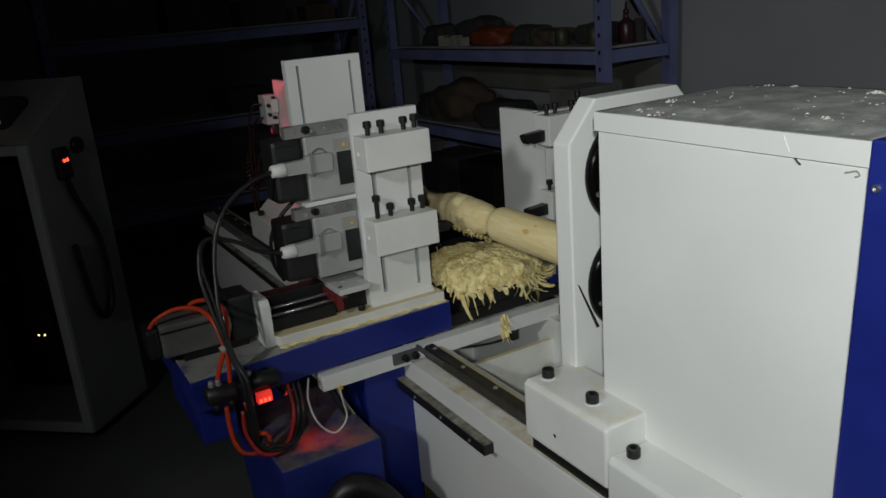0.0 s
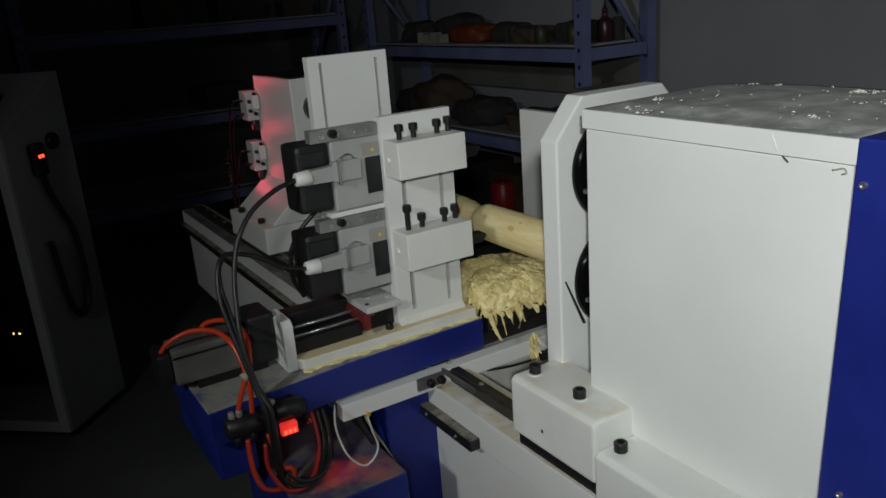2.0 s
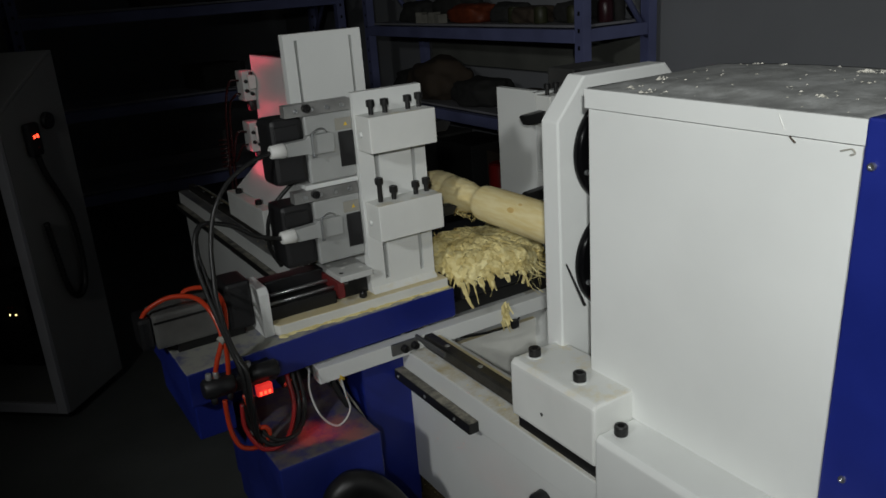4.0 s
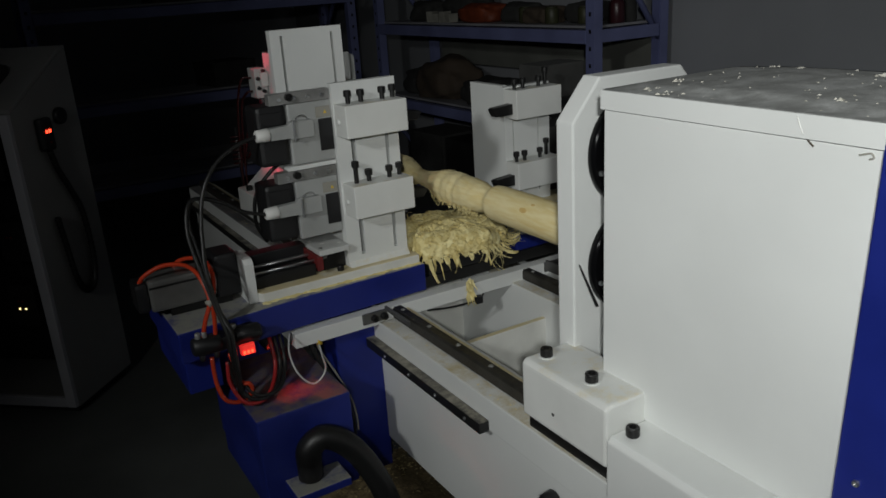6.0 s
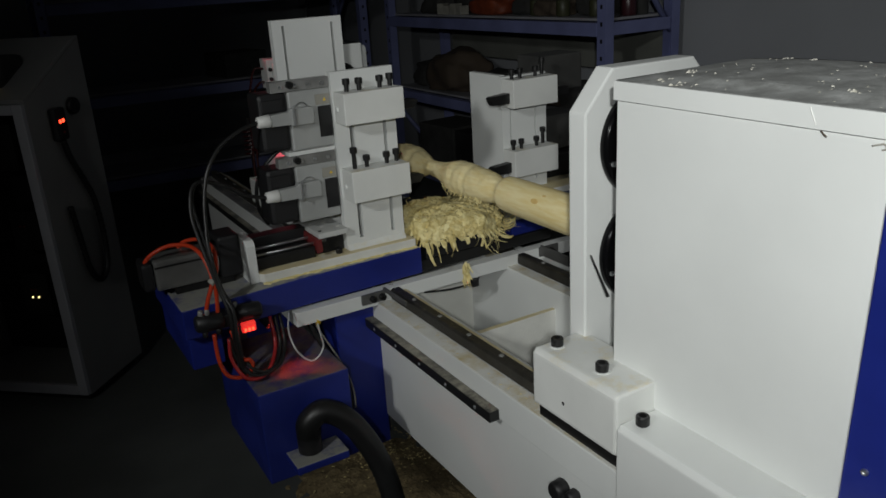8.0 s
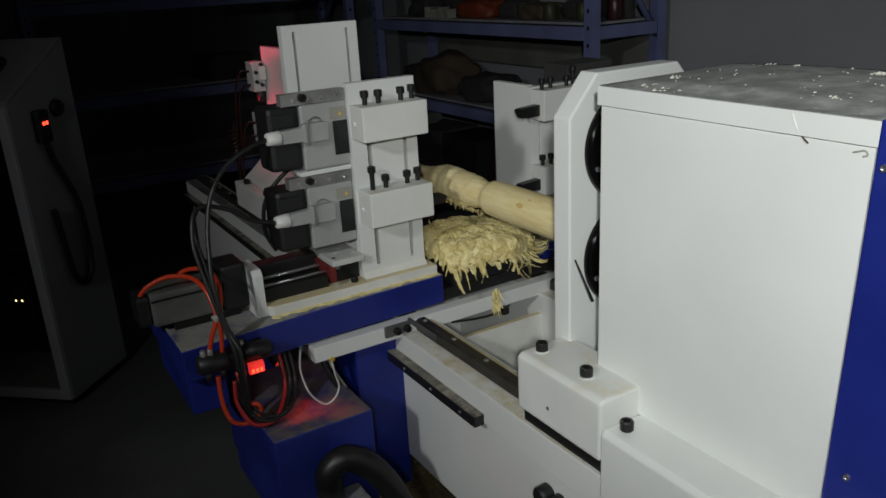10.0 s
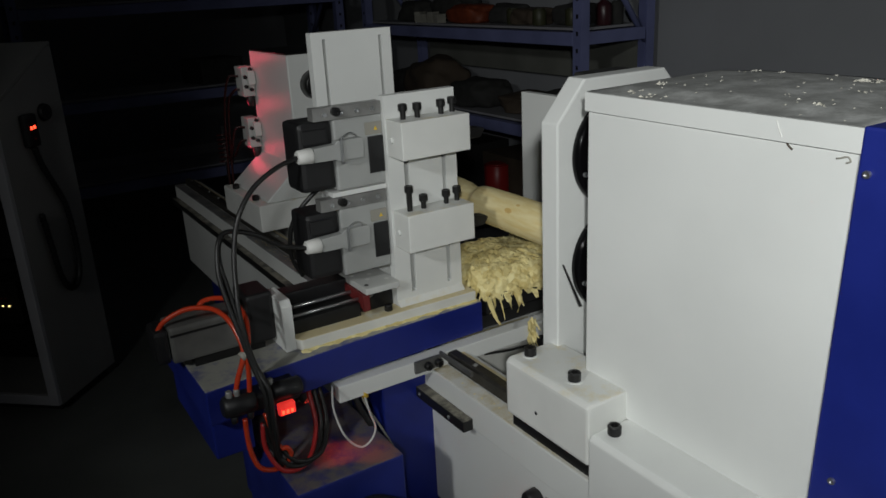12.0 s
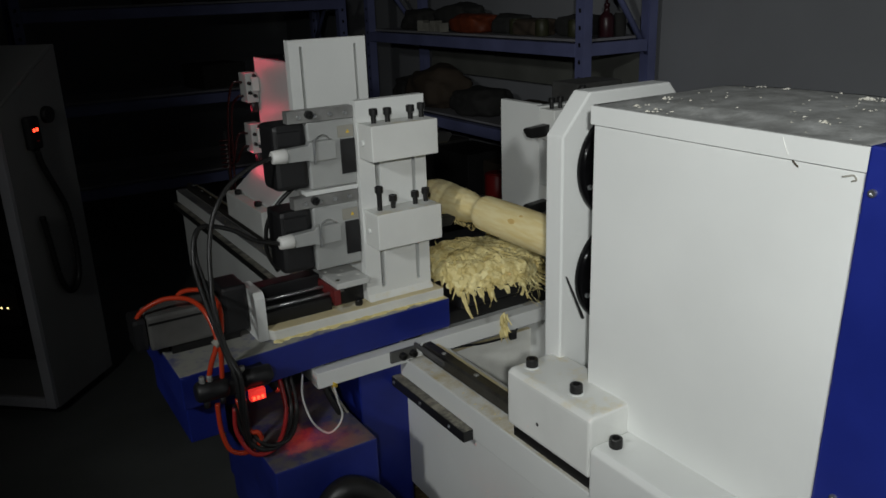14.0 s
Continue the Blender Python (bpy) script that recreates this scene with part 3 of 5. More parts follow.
        tube([c, c + d * 0.5 + Vector((rnd.uniform(-0.003, 0.003), rnd.uniform(-0.004, 0.004), 0)), c + d], 0.0006, 5, 3, bm=fibre)
    part("torn_fibres", fibre, SHAVING, post, "pale torn wood fibres")
    return post


turned_post()


def tailstock():
    tail = thing("tailstock", "white tailstock with two centres, lit red by its valve lamp", "tailstock")
    y0, y1 = 2.07, 2.37
    part("housing", prism([(0.79, 1.347), (0.94, 1.347), (0.94, 0.952), (0.69, 0.952), (0.69, 0.958), (0.79, 1.045)], "y", y0, y1, 0.004), WHITE, tail, "white flared tailstock housing")
    part("top_cover", box(0.7915, 0.9385, y0 + 0.002, y1 - 0.002, 1.3472, 1.35, 0.001), OXIDE, tail, "dark top cover")
    part("foot", box(0.66, 0.95, y0 - 0.01, y1 + 0.01, 0.8745, 0.9515, 0.004), WHITE_DUSTY, tail)
    for y in (2.135, 2.31):
        same_mesh("foot_screw", BIG_SCREW, tail, pose(0.677, y, 0.952))
    part("side_plate", prism([(0.957, 0.875), (0.957, 1.325), (0.962, 1.334), (0.98, 1.334), (0.986, 1.325), (0.986, 0.875)], "y", y0 + 0.07, y0 + 0.09, 0.002), WHITE, tail, "narrow white upright with a rounded top")
    for z in (HIGH, LOW):
        quill = part("quill", cylinder((AX, y0 - 0.0005, z), (AX, y0 - 0.045, z), 0.04, 0.038, 36, 0.003), OXIDE, tail, "dark steel quill")
        part("centre", cylinder((AX, y0 - 0.046, z), (AX, y0 - (0.16 if z == LOW else 0.13), z), 0.02, 0.006, 24), GREY_STEEL, quill)
    for z0, z1 in ((1.215, 1.303), (1.06, 1.15)):
        # air cylinder valves on the back corner
        valve = part("air_valve", box(0.7515, 0.7885, y1 - 0.022, y1 + 0.04, z0, z1, 0.003), ALU_PALE, tail, "small aluminium air valve lit red")
        part("solenoid", box(0.765, 0.787, y1 - 0.04, y1 - 0.0225, z0 + 0.035, z1 - 0.012, 0.003), CONN, valve, "white valve coil")
        for x, z in ((0.7605, z1 - 0.03), (0.778, z1 - 0.008), (0.7605, z0 + 0.03), (0.776, z0 + 0.02)):
            part("fitting", cylinder((x, y1 - 0.0225, z), (x, y1 - 0.034, z), 0.006, 0.005, 14, 0.001), BLACK, valve)
        part("stem", cylinder((0.773, y1 - 0.01, z0 - 0.0005), (0.773, y1 - 0.01, z0 - 0.03), 0.012, 0.01, 16, 0.001), BLACK, valve)
        for k, dx in enumerate((0.0, -0.012)):
            part("air_tube", tube([(0.751, y1 + 0.01, z0 + 0.02 + 0.04 * k), (0.735 + dx, y1 + 0.02, z0 + 0.015 + 0.04 * k), (0.722 + dx, y1 + 0.05, z0 - 0.03), (0.715 + dx, y1 + 0.07, 1.02), (0.712 + dx, y1 + 0.07, 0.952), (0.714 + dx, y1 + 0.07, 0.84)], 0.0035, 8), RED_TUBE, valve, "dark red air tube")
    for k in range(7):
        z = 1.0 + 0.014 * k
        part("air_coil", tube([(0.708 + 0.02 * math.cos(t), y1 + 0.1 + 0.02 * math.sin(t), z + 0.014 * t / 6.28) for t in [j * 0.8 for j in range(9)]], 0.003, 6, 2), RED_TUBE, tail, "dark red air coil")
    part("coil_post", cylinder((0.708, y1 + 0.1, 0.846), (0.708, y1 + 0.1, 1.12), 0.006, n=12), OXIDE, tail)
    return tail


tailstock()


# ---- what rides on the bed ----
def screws_on(parent, mesh, places, rx=0, ry=0, name="screw"):
    for x, y, z in places:
        same_mesh(name, mesh, parent, pose(x, y, z, rx, ry, 0))


def carriage():
    car = thing("carriage", "blue and white saddle that rides on the rails", "carriage")
    beam = part("beam", box(0.453, 1.5, 1.288, 1.318, 0.842, 0.873, 0.002), WHITE, car, "white square cross beam with sawdust")
    for x, flip in ((0.601, 1), (1.078, -1)):
        bracket = part("wiper_bracket", box(x, x + 0.056, 1.2815, 1.2875, 0.852, 0.875, 0.001), BRACKET, car, "bare steel angle bracket")
        xa = x + 0.05 if flip > 0 else x
        part("arm", box(xa, xa + 0.005, 1.178, 1.2812, 0.8742, 0.8835, 0.001) if flip > 0 else box(xa, xa + 0.005, 1.178, 1.2812, 0.857, 0.8825, 0.001), BRACKET, bracket)
        for dx in (0.024, 0.046):
            same_mesh("bracket_screw", SCREW, bracket, pose(x + dx if flip > 0 else x + dx - 0.015, 1.2813, 0.8635, 90, 0, 0))
    part("column", box(0.548, 0.655, 1.3185, 1.46, 0.5, 0.86, 0.004), BLUE, car, "blue-painted column")
    part("column_strip", box(0.6555, 0.6595, 1.322, 1.45, 0.5, 0.85, 0.001), RUBBER, car, "narrow black strip along the column")
    part("gusset", box(0.5155, 0.5475, 1.33, 1.45, 0.6, 0.72, 0.003), BLUE, car)
    part("skirt", box(0.548, 0.66, 1.33, 1.45, 0.47, 0.4995, 0.003), BLUE, car)
    part("saddle", box(0.656, 1.14, 1.3185, 1.56, 0.8785, 0.905, 0.002), OXIDE, car, "black steel saddle under the shavings")
    # tray raised so its black front paints in the shaded gap below the heap
    part("tray", box(0.785, 1.0, 1.319, 1.6, 0.9055, 0.972, 0.003), BLACK, car, "black chip tray, doubling as the shaded gap under the heap")
    part("wiring", tube([(0.76, 1.295, 0.838), (0.82, 1.29, 0.831), (0.875, 1.285, 0.832), (0.9, 1.288, 0.838), (0.91, 1.295, 0.842)], 0.0022, 8), RUBBER, car, "black cable under the beam")
    part("plug", box(0.88, 0.897, 1.278, 1.2915, 0.824, 0.8415, 0.003), BLACK, car)
    # far tool post
    part("far_bridge", box(1.025, 1.55, 1.322, 1.62, 0.9055, 0.945, 0.003), BLUE_DUSTY, car, "blue bridge dusted with grey")
    part("far_base", box(1.11, 1.5, 1.44, 1.64, 0.9455, 0.962, 0.002), WHITE_CREAM, car)
    post = part("far_post", plate_with_slots(1.122, 1.262, 1.488, 1.506, 0.9625, 1.262, [(1.146, 1.151, 0.985, 1.24), (1.224, 1.229, 0.985, 1.24)]), WHITE, car, "white slotted tool post")
    part("web", box(1.1285, 1.146, 1.5065, 1.645, 0.9625, 1.264, 0.002), WHITE, car, "white side web of the post")
    part("backing", box(1.1465, 1.26, 1.507, 1.515, 0.9625, 1.25, 0.001), WHITE, post)
    for z0, z1 in ((1.188, 1.258), (1.012, 1.08)):
        clamp = part("clamp_block", box(1.122, 1.26, 1.435, 1.4875, z0, z1, 0.002), WHITE_DUSTY, car, "white clamp block with four black screws")
        screws_on(clamp, LONG_SCREW, [(1.135, 1.46, z1 + 0.013), (1.16, 1.46, z1 + 0.013), (1.208, 1.46, z1 + 0.013)])
        same_mesh("screw", TALL_SCREW, clamp, pose(1.24, 1.475, z1 + 0.03))
        tool = part("turning_tool", prism([(1.1215, z0 + 0.012), (1.1215, z0 + 0.038), (1.068, z0 + 0.034), (1.062, z0 + 0.03), (1.072, z0 + 0.012)], "y", 1.45, 1.472, 0.002), OXIDE, car, "black steel turning tool")
        part("tool_shank", box(1.2605, 1.31, 1.452, 1.47, z0 + 0.014, z0 + 0.034, 0.002), OXIDE, tool)
    for x, z in ((1.3, 1.09), (1.3, 1.25)):
        part("far_motor", box(1.275, 1.42, 1.53, 1.63, z - 0.05, z + 0.045, 0.006), CLOTH, car, "dark tool motor")
    part("far_slide", box(1.2, 1.45, 1.53, 1.64, 0.963, 1.035, 0.002), OXIDE, car)
    # lower box with hose port
    low = part("valve_box", box(0.325, 0.515, 1.186, 1.46, 0.57, 0.772, 0.004), BLUE_SCUFFED, car, "blue box under the bridge, dusted grey on top")
    part("port_plate", box(0.362, 0.472, 1.118, 1.1855, 0.615, 0.632, 0.003), BLUE_DUSTY, low)
    part("box_stay", box(0.33, 0.37, 1.4605, 1.5, 0.6, 0.93, 0.003), BLUE, low)
    return car


CARRIAGE = carriage()


def dust_hose():
    hose = thing("suction_hose", "black ribbed suction hose that leaves the blue box", "hose")
    part("cuff", cylinder((0.408, 1.165, 0.6325), (0.406, 1.16, 0.685), 0.024, 0.024, 28, 0.003), BLACK, hose)
    part("ribbed_hose", tube([(0.406, 1.16, 0.67), (0.408, 1.155, 0.7), (0.435, 1.15, 0.718), (0.468, 1.145, 0.7), (0.5, 1.14, 0.66), (0.53, 1.13, 0.595), (0.55, 1.12, 0.52), (0.565, 1.11, 0.42), (0.6, 1.11, 0.26), (0.68, 1.14, 0.12), (0.78, 1.2, 0.1)], 0.0235, 16, 24, 0.035), RUBBER, hose)
    return hose


HOSE = dust_hose()


def spindle_motor(unit, dx, dz):
    x, y, z = dx, 1.358, dz
    motor = part("tool_motor", box(x + 0.512, x + 0.603, y, y + 0.075, z + 1.192, z + 1.312, 0.004), ALU, unit, "grey cast tool motor with a black end cap")
    cap = part("end_cap", box(x + 0.45, x + 0.5115, y + 0.003, y + 0.072, z + 1.196, z + 1.312, 0.009), BLACK, motor, "black plastic end cap")
    part("cap_ridge", box(x + 0.456, x + 0.5, y - 0.001, y + 0.0028, z + 1.276, z + 1.300, 0.0015), BLACK, cap)
    arm = part("connector", prism([(x + 0.468, z + 1.25), (x + 0.468, z + 1.273), (x + 0.506, z + 1.275), (x + 0.51, z + 1.28), (x + 0.555, z + 1.28), (x + 0.559, z + 1.275), (x + 0.557, z + 1.246), (x + 0.51, z + 1.246), (x + 0.506, z + 1.249)], "y", y - 0.017, y - 0.001, 0.0015), ALU, motor, "grey metal connector")
    part("gland", cylinder((x + 0.4675, y - 0.0085, z + 1.2615), (x + 0.441, y - 0.0085, z + 1.2615), 0.0135, 0.0115, 12, 0.002), CONN, arm, "white nylon cable gland")
    part("clip", box(x + 0.513, x + 0.5175, y - 0.0225, y - 0.0185, z + 1.243, z + 1.285, 0.001), STEEL, arm, "bright wire clip")
    part("clip_bow", tube([(x + 0.515, y - 0.021, z + 1.284), (x + 0.53, y - 0.02, z + 1.291), (x + 0.542, y - 0.018, z + 1.287), (x + 0.546, y - 0.014, z + 1.28)], 0.0014, 6, 5), STEEL, arm)
    plate = part("rating_plate", box(x + 0.573, x + 0.6015, y - 0.0025, y - 0.0005, z + 1.213, z + 1.276, 0.0006), BLACK, motor, "black rating plate")
    part("label", box(x + 0.569, x + 0.6, y - 0.002, y - 0.0005, z + 1.279, z + 1.3, 0.0004), PAPER, motor, "grey sticker")
    part("warning_sign", prism([(x + 0.585, z + 1.286), (x + 0.592, z + 1.286), (x + 0.5885, z + 1.2925)], "y", y - 0.0028, y - 0.0021, 0), YELLOW, plate, "yellow warning triangle")
    if dz == 0.0:
        part("shelf_plate", box(x + 0.5, x + 0.602, y - 0.002, y + 0.1, z + 1.1825, z + 1.1905, 0.001), WHITE, motor, "white motor shelf")
    bar = part("clamp_bar", box(x + 0.478, x + 0.602, y - 0.002, y + 0.02, z + 1.3125, z + 1.3335, 0.001), GREY_STEEL, motor, "bare steel clamp bar with bright screws")
    screws_on(bar, BRIGHT_SCREW, [(x + a, y - 0.002, z + 1.3225) for a in (0.498, 0.527, 0.556, 0.585)], 90)
    same_mesh("screw", SCREW, bar, pose(x + 0.516, y - 0.002, z + 1.326, 90, 0, 0))
    return motor


def tool_slide():
    unit = thing("tool_slide", "white tool post on a blue bridge with two grey motors", "tool slide")
    part("bridge", prism([(0.226, 1.283), (0.5, 1.305), (0.763, 1.311), (0.763, 1.56), (0.226, 1.56)], "z", 0.879, 0.9405, 0.003), BLUE_DUSTY, unit, "blue bridge, grey dust along its top")
    part("bridge_stay", box(0.235, 0.30, 1.314, 1.56, 0.80, 0.8785, 0.003), BLUE, unit)
    base = part("base_plate", prism([(0.405, 1.324), (0.757, 1.322), (0.757, 1.55), (0.386, 1.55), (0.386, 1.355)], "z", 0.941, 0.9605, 0.0025), WHITE_CREAM, unit, "white base plate covered with yellow sawdust")
    same_mesh("base_screw", SCREW, base, pose(0.581, 1.344, 0.9607))
    crumbs = bmesh.new()
    rows, cols = 150, 8
    grid = []
    for a in range(rows + 1):
        x = 0.4 + 0.357 * a / rows
        wide = 0.55 + 0.7 * noise.noise(Vector((x * 40, 0, 3))) + 0.3 * noise.noise(Vector((x * 130, 5, 3)))
        line = []
        for c in range(cols + 1):
            f = c / cols
            y = 1.3235 - 0.0125 * f * max(0.2, min(wide, 1.02))
            z = 0.9408 + (1 - f) ** 0.8 * 0.0035 * (0.7 + 0.6 * noise.noise(Vector((x * 90, y * 300, 1)))) - 0.0006 * (c == cols)
            line.append(crumbs.verts.new((x, y, z)))
        grid.append(line)
    for p, q in zip(grid, grid[1:]):
        for c in range(cols):
            crumbs.faces.new((p[c], p[c + 1], q[c + 1], q[c]))
    part("sawdust_line", crumbs, HEAP, base, "yellow sawdust drifted along the front edge")
    # ball screw and its motor
    part("end_bearing", prism([(1.334, 0.941), (1.334, 1.022), (1.342, 1.032), (1.41, 1.032), (1.41, 0.941)], "x", 0.379, 0.398, 0.002), WHITE, unit, "white bearing block of the ball screw")
    motor = part("feed_motor", box(0.206, 0.3175, 1.374, 1.436, 0.957, 1.02, 0.006), MOTOR_SHELL, unit, "silver feed motor with black ends")
    part("groove_strip", box(0.2065, 0.317, 1.3732, 1.3738, 1.004, 1.008, 0), OXIDE, motor)
    part("end_cap", box(0.182, 0.2055, 1.376, 1.434, 0.959, 1.018, 0.008), BLACK, motor, "black motor cap")
    part("flange", box(0.333, 0.3785, 1.37, 1.442, 0.955, 1.042, 0.006), BLACK, motor, "black motor flange")
    part("pilot", cylinder((0.318, 1.405, 0.992), (0.3325, 1.405, 0.992), 0.034, 0.034, 32, 0.002), STEEL, motor, "bright round motor pilot")
    part("motor_pad", box(0.24, 0.36, 1.38, 1.43, 0.941, 0.9565, 0.001), OXIDE, motor)
    part("bellows", box(0.3985, 0.53, 1.352, 1.452, 0.9608, 0.985, 0.001), OXIDE, unit, "black channel under the screw")
    part("guide_rod", cylinder((0.3985, 1.362, 0.99), (0.56, 1.362, 0.99), 0.003, n=16), STEEL, unit, "bright guide rod")
    part("guide_rod", cylinder((0.3985, 1.392, 0.994), (0.56, 1.392, 0.994), 0.0035, n=16), STEEL, unit, "bright guide rod")
    part("screw_cover", box(0.3985, 0.535, 1.415, 1.45, 0.9855, 1.012, 0.002), BLACK, unit)
    sledge = part("sledge", box(0.535, 0.602, 1.333, 1.468, 1.004, 1.0155, 0.0015), ALU_PALE, unit, "pale drilled sledge plate")
    for k, (x, y) in enumerate(((0.545, 1.352), (0.56, 1.378), (0.575, 1.4), (0.545, 1.41), (0.59, 1.36), (0.56, 1.436), (0.59, 1.43))):
        part("hole", cylinder((x, y, 1.0152), (x, y, 1.0159), 0.0042, n=12), OXIDE if k == 0 else CONN, sledge)
    part("sledge_block", box(0.538, 0.602, 1.364, 1.455, 0.9608, 1.0035, 0.0015), OXIDE, sledge)
    part("wiper", box(0.531, 0.5375, 1.336, 1.467, 0.975, 1.0035, 0.0015), RED_WIPER, sledge, "red rubber wiper")
    part("wiper", box(0.5278, 0.5405, 1.3325, 1.3395, 0.975, 1.0035, 0.001), RED_WIPER, sledge, "red rubber wiper")
    # front post
    part("tool_post", plate_with_slots(0.603, 0.744, 1.349, 1.367, 0.961, 1.341, [(0.635, 0.645, 0.982, 1.31), (0.7125, 0.7205, 0.982, 1.31)]), WHITE, unit, "white slotted tool post")
    # black plate that puts the shade of the slots into its colour
    part("dark_slot_backing", box(0.606, 0.741, 1.3675, 1.374, 0.961, 1.33, 0.001), OXIDE, unit)
    part("weld_foot", prism([(1.3485, 0.9608), (1.338, 0.9608), (1.3485, 0.972)], "x", 0.603, 0.744, 0.001), WHITE_DUSTY, unit)
    for z0, z1, xs in ((1.238, 1.302, 0.605), (1.075, 1.142, 0.607)):
        clamp = part("clamp_block", box(xs, xs + 0.135, 1.295, 1.3485, z0, z1, 0.002), WHITE_DUSTY, unit, "white clamp block with four black screws")
        upper = z0 > 1.2
        screws_on(clamp, LONG_SCREW, [(xs + 0.049, 1.325, z1 + 0.013), (xs + 0.096, 1.325, z1 + 0.013)])
        same_mesh("screw", LONG_SCREW if upper else TALL_SCREW, clamp, pose(xs + 0.021, 1.325, z1 + (0.014 if upper else 0.033)))
        same_mesh("screw", LONG_SCREW, clamp, pose(xs + 0.122, 1.33, z1 + 0.014))
        part("peg", cylinder((xs - 0.004, 1.33, z0 + 0.03), (xs + 0.001, 1.33, z0 + 0.03), 0.005, n=14), WHITE, clamp)
        part("tool_tip", prism([(xs + 0.1355, z0 + 0.014), (xs + 0.1355, z0 + 0.036), (xs + 0.172, z0 + 0.032), (xs + 0.178, z0 + 0.028), (xs + 0.168, z0 + 0.014)], "y", 1.312, 1.334, 0.002), OXIDE, clamp, "black steel turning tool")
    # rear plate
    part("rear_plate", plate_with_slots(0.535, 0.691, 1.469, 1.487, 0.961, 1.444, [(0.5565, 0.5625, 1.05, 1.432), (0.666, 0.672, 1.05, 1.432)]), WHITE, unit, "tall white slotted rear plate")
    part("rear_backing", box(0.538, 0.688, 1.4875, 1.493, 1.0, 1.44, 0.001), GREY_STEEL, unit)
    spindle_motor(unit, 0.0, 0.0)
    spindle_motor(unit, -0.002, -0.152)
    # cables and air
    part("motor_cable", tube([(0.441, 1.349, 1.2615), (0.403, 1.342, 1.253), (0.361, 1.335, 1.231), (0.333, 1.325, 1.202), (0.318, 1.32, 1.171), (0.307, 1.31, 1.131), (0.3, 1.295, 1.092), (0.295, 1.28, 1.053), (0.299, 1.26, 0.985), (0.31, 1.242, 0.945), (0.313, 1.238, 0.89), (0.316, 1.244, 0.84), (0.32, 1.25, 0.79)], 0.004, 10), RUBBER, unit, "black motor cable")
    part("motor_cable", tube([(0.44, 1.349, 1.1095), (0.395, 1.342, 1.126), (0.359, 1.335, 1.152), (0.323, 1.33, 1.168), (0.3, 1.325, 1.17), (0.286, 1.315, 1.153), (0.278, 1.3, 1.115), (0.281, 1.285, 1.074), (0.287, 1.27, 1.032), (0.296, 1.255, 0.979), (0.305, 1.238, 0.93), (0.306, 1.238, 0.88), (0.31, 1.244, 0.84), (0.312, 1.25, 0.79)], 0.004, 10), RUBBER, unit, "black motor cable")
    part("motor_cable", tube([(0.3, 1.328, 1.169), (0.288, 1.318, 1.152), (0.284, 1.306, 1.125), (0.287, 1.3, 1.1), (0.29, 1.29, 1.07), (0.294, 1.27, 1.02), (0.303, 1.25, 0.965), (0.311, 1.234, 0.935), (0.31, 1.231, 0.88), (0.312, 1.238, 0.84), (0.318, 1.244, 0.79)], 0.004, 10), RUBBER, unit, "black motor cable")
    part("motor_cable", tube([(0.515, 1.41, 1.202), (0.474, 1.42, 1.166), (0.455, 1.43, 1.137), (0.448, 1.44, 1.106), (0.452, 1.455, 1.06), (0.47, 1.46, 1.02)], 0.004, 10), RUBBER, unit, "black motor cable")
    part("cable_tie", cylinder((0.283, 1.264, 0.99), (0.296, 1.266, 0.997), 0.0075, 0.0075, 14, 0.001), PAPER, unit, "pale cable tie")
    valves = part("valve_block", box(0.25, 0.366, 1.252, 1.3115, 0.899, 0.925, 0.004), BLACK, unit, "black air valve block")
    part("valve_body", cylinder((0.243, 1.262, 0.917), (0.296, 1.262, 0.915), 0.017, 0.017, 20, 0.004), BLACK, valves)
    part("valve_body", cylinder((0.32, 1.258, 0.921), (0.37, 1.258, 0.919), 0.0155, 0.0155, 20, 0.004), BLACK, valves)
    for k in range(4):
        part("fitting", cylinder((0.256 + 0.012 * k + 0.03 * (k > 1), 1.262, 0.93), (0.256 + 0.012 * k + 0.03 * (k > 1), 1.262, 0.943), 0.006, 0.005, 12, 0.001), GREY_STEEL, valves)
        part("fitting", cylinder((0.258 + 0.026 * k, 1.258, 0.9), (0.258 + 0.026 * k, 1.258, 0.888), 0.006, 0.005, 12, 0.001), BLACK, valves)
    glow = part("red_indicator", box(0.3245, 0.3515, 1.24, 1.2515, 0.8835, 0.9025, 0.0015), RED_GLOW, valves, "glowing red indicator cube")
    # unseen lamp and shade, added to throw the red patch on the box top
    lamp = part("red_patch_lamp", snoot((0.394, 1.358, 0.8665), (0.445, 1.225, 0.772), 0.0105, 0.038), BLACK, unit, "unseen shaded lamp, added for the red patch on the box")
    part("lens", cylinder((0.394, 1.358, 0.8665), (0.3947, 1.3564, 0.8653), 0.0085, 0.0085, 20), RED_UNDER, lamp, "red lamp lens")
    part("clip", box(0.386, 0.402, 1.357, 1.374, 0.868, 0.8788, 0.001), BLACK, lamp)
    for k in range(3):
        part("bar_mark", box(0.328 + 0.0075 * k, 0.3325 + 0.0075 * k, 1.2392, 1.2399, 0.886, 0.8925, 0), RED_DOT, glow)
    part("air_tube", tube([(0.265, 1.262, 0.93), (0.274, 1.262, 0.96), (0.288, 1.264, 0.994), (0.288, 1.276, 1.018), (0.281, 1.3, 1.043), (0.268, 1.34, 1.05), (0.237, 1.37, 1.047), (0.204, 1.385, 1.03), (0.188, 1.39, 1.008)], 0.0042, 10), ORANGE, unit, "orange air tube")
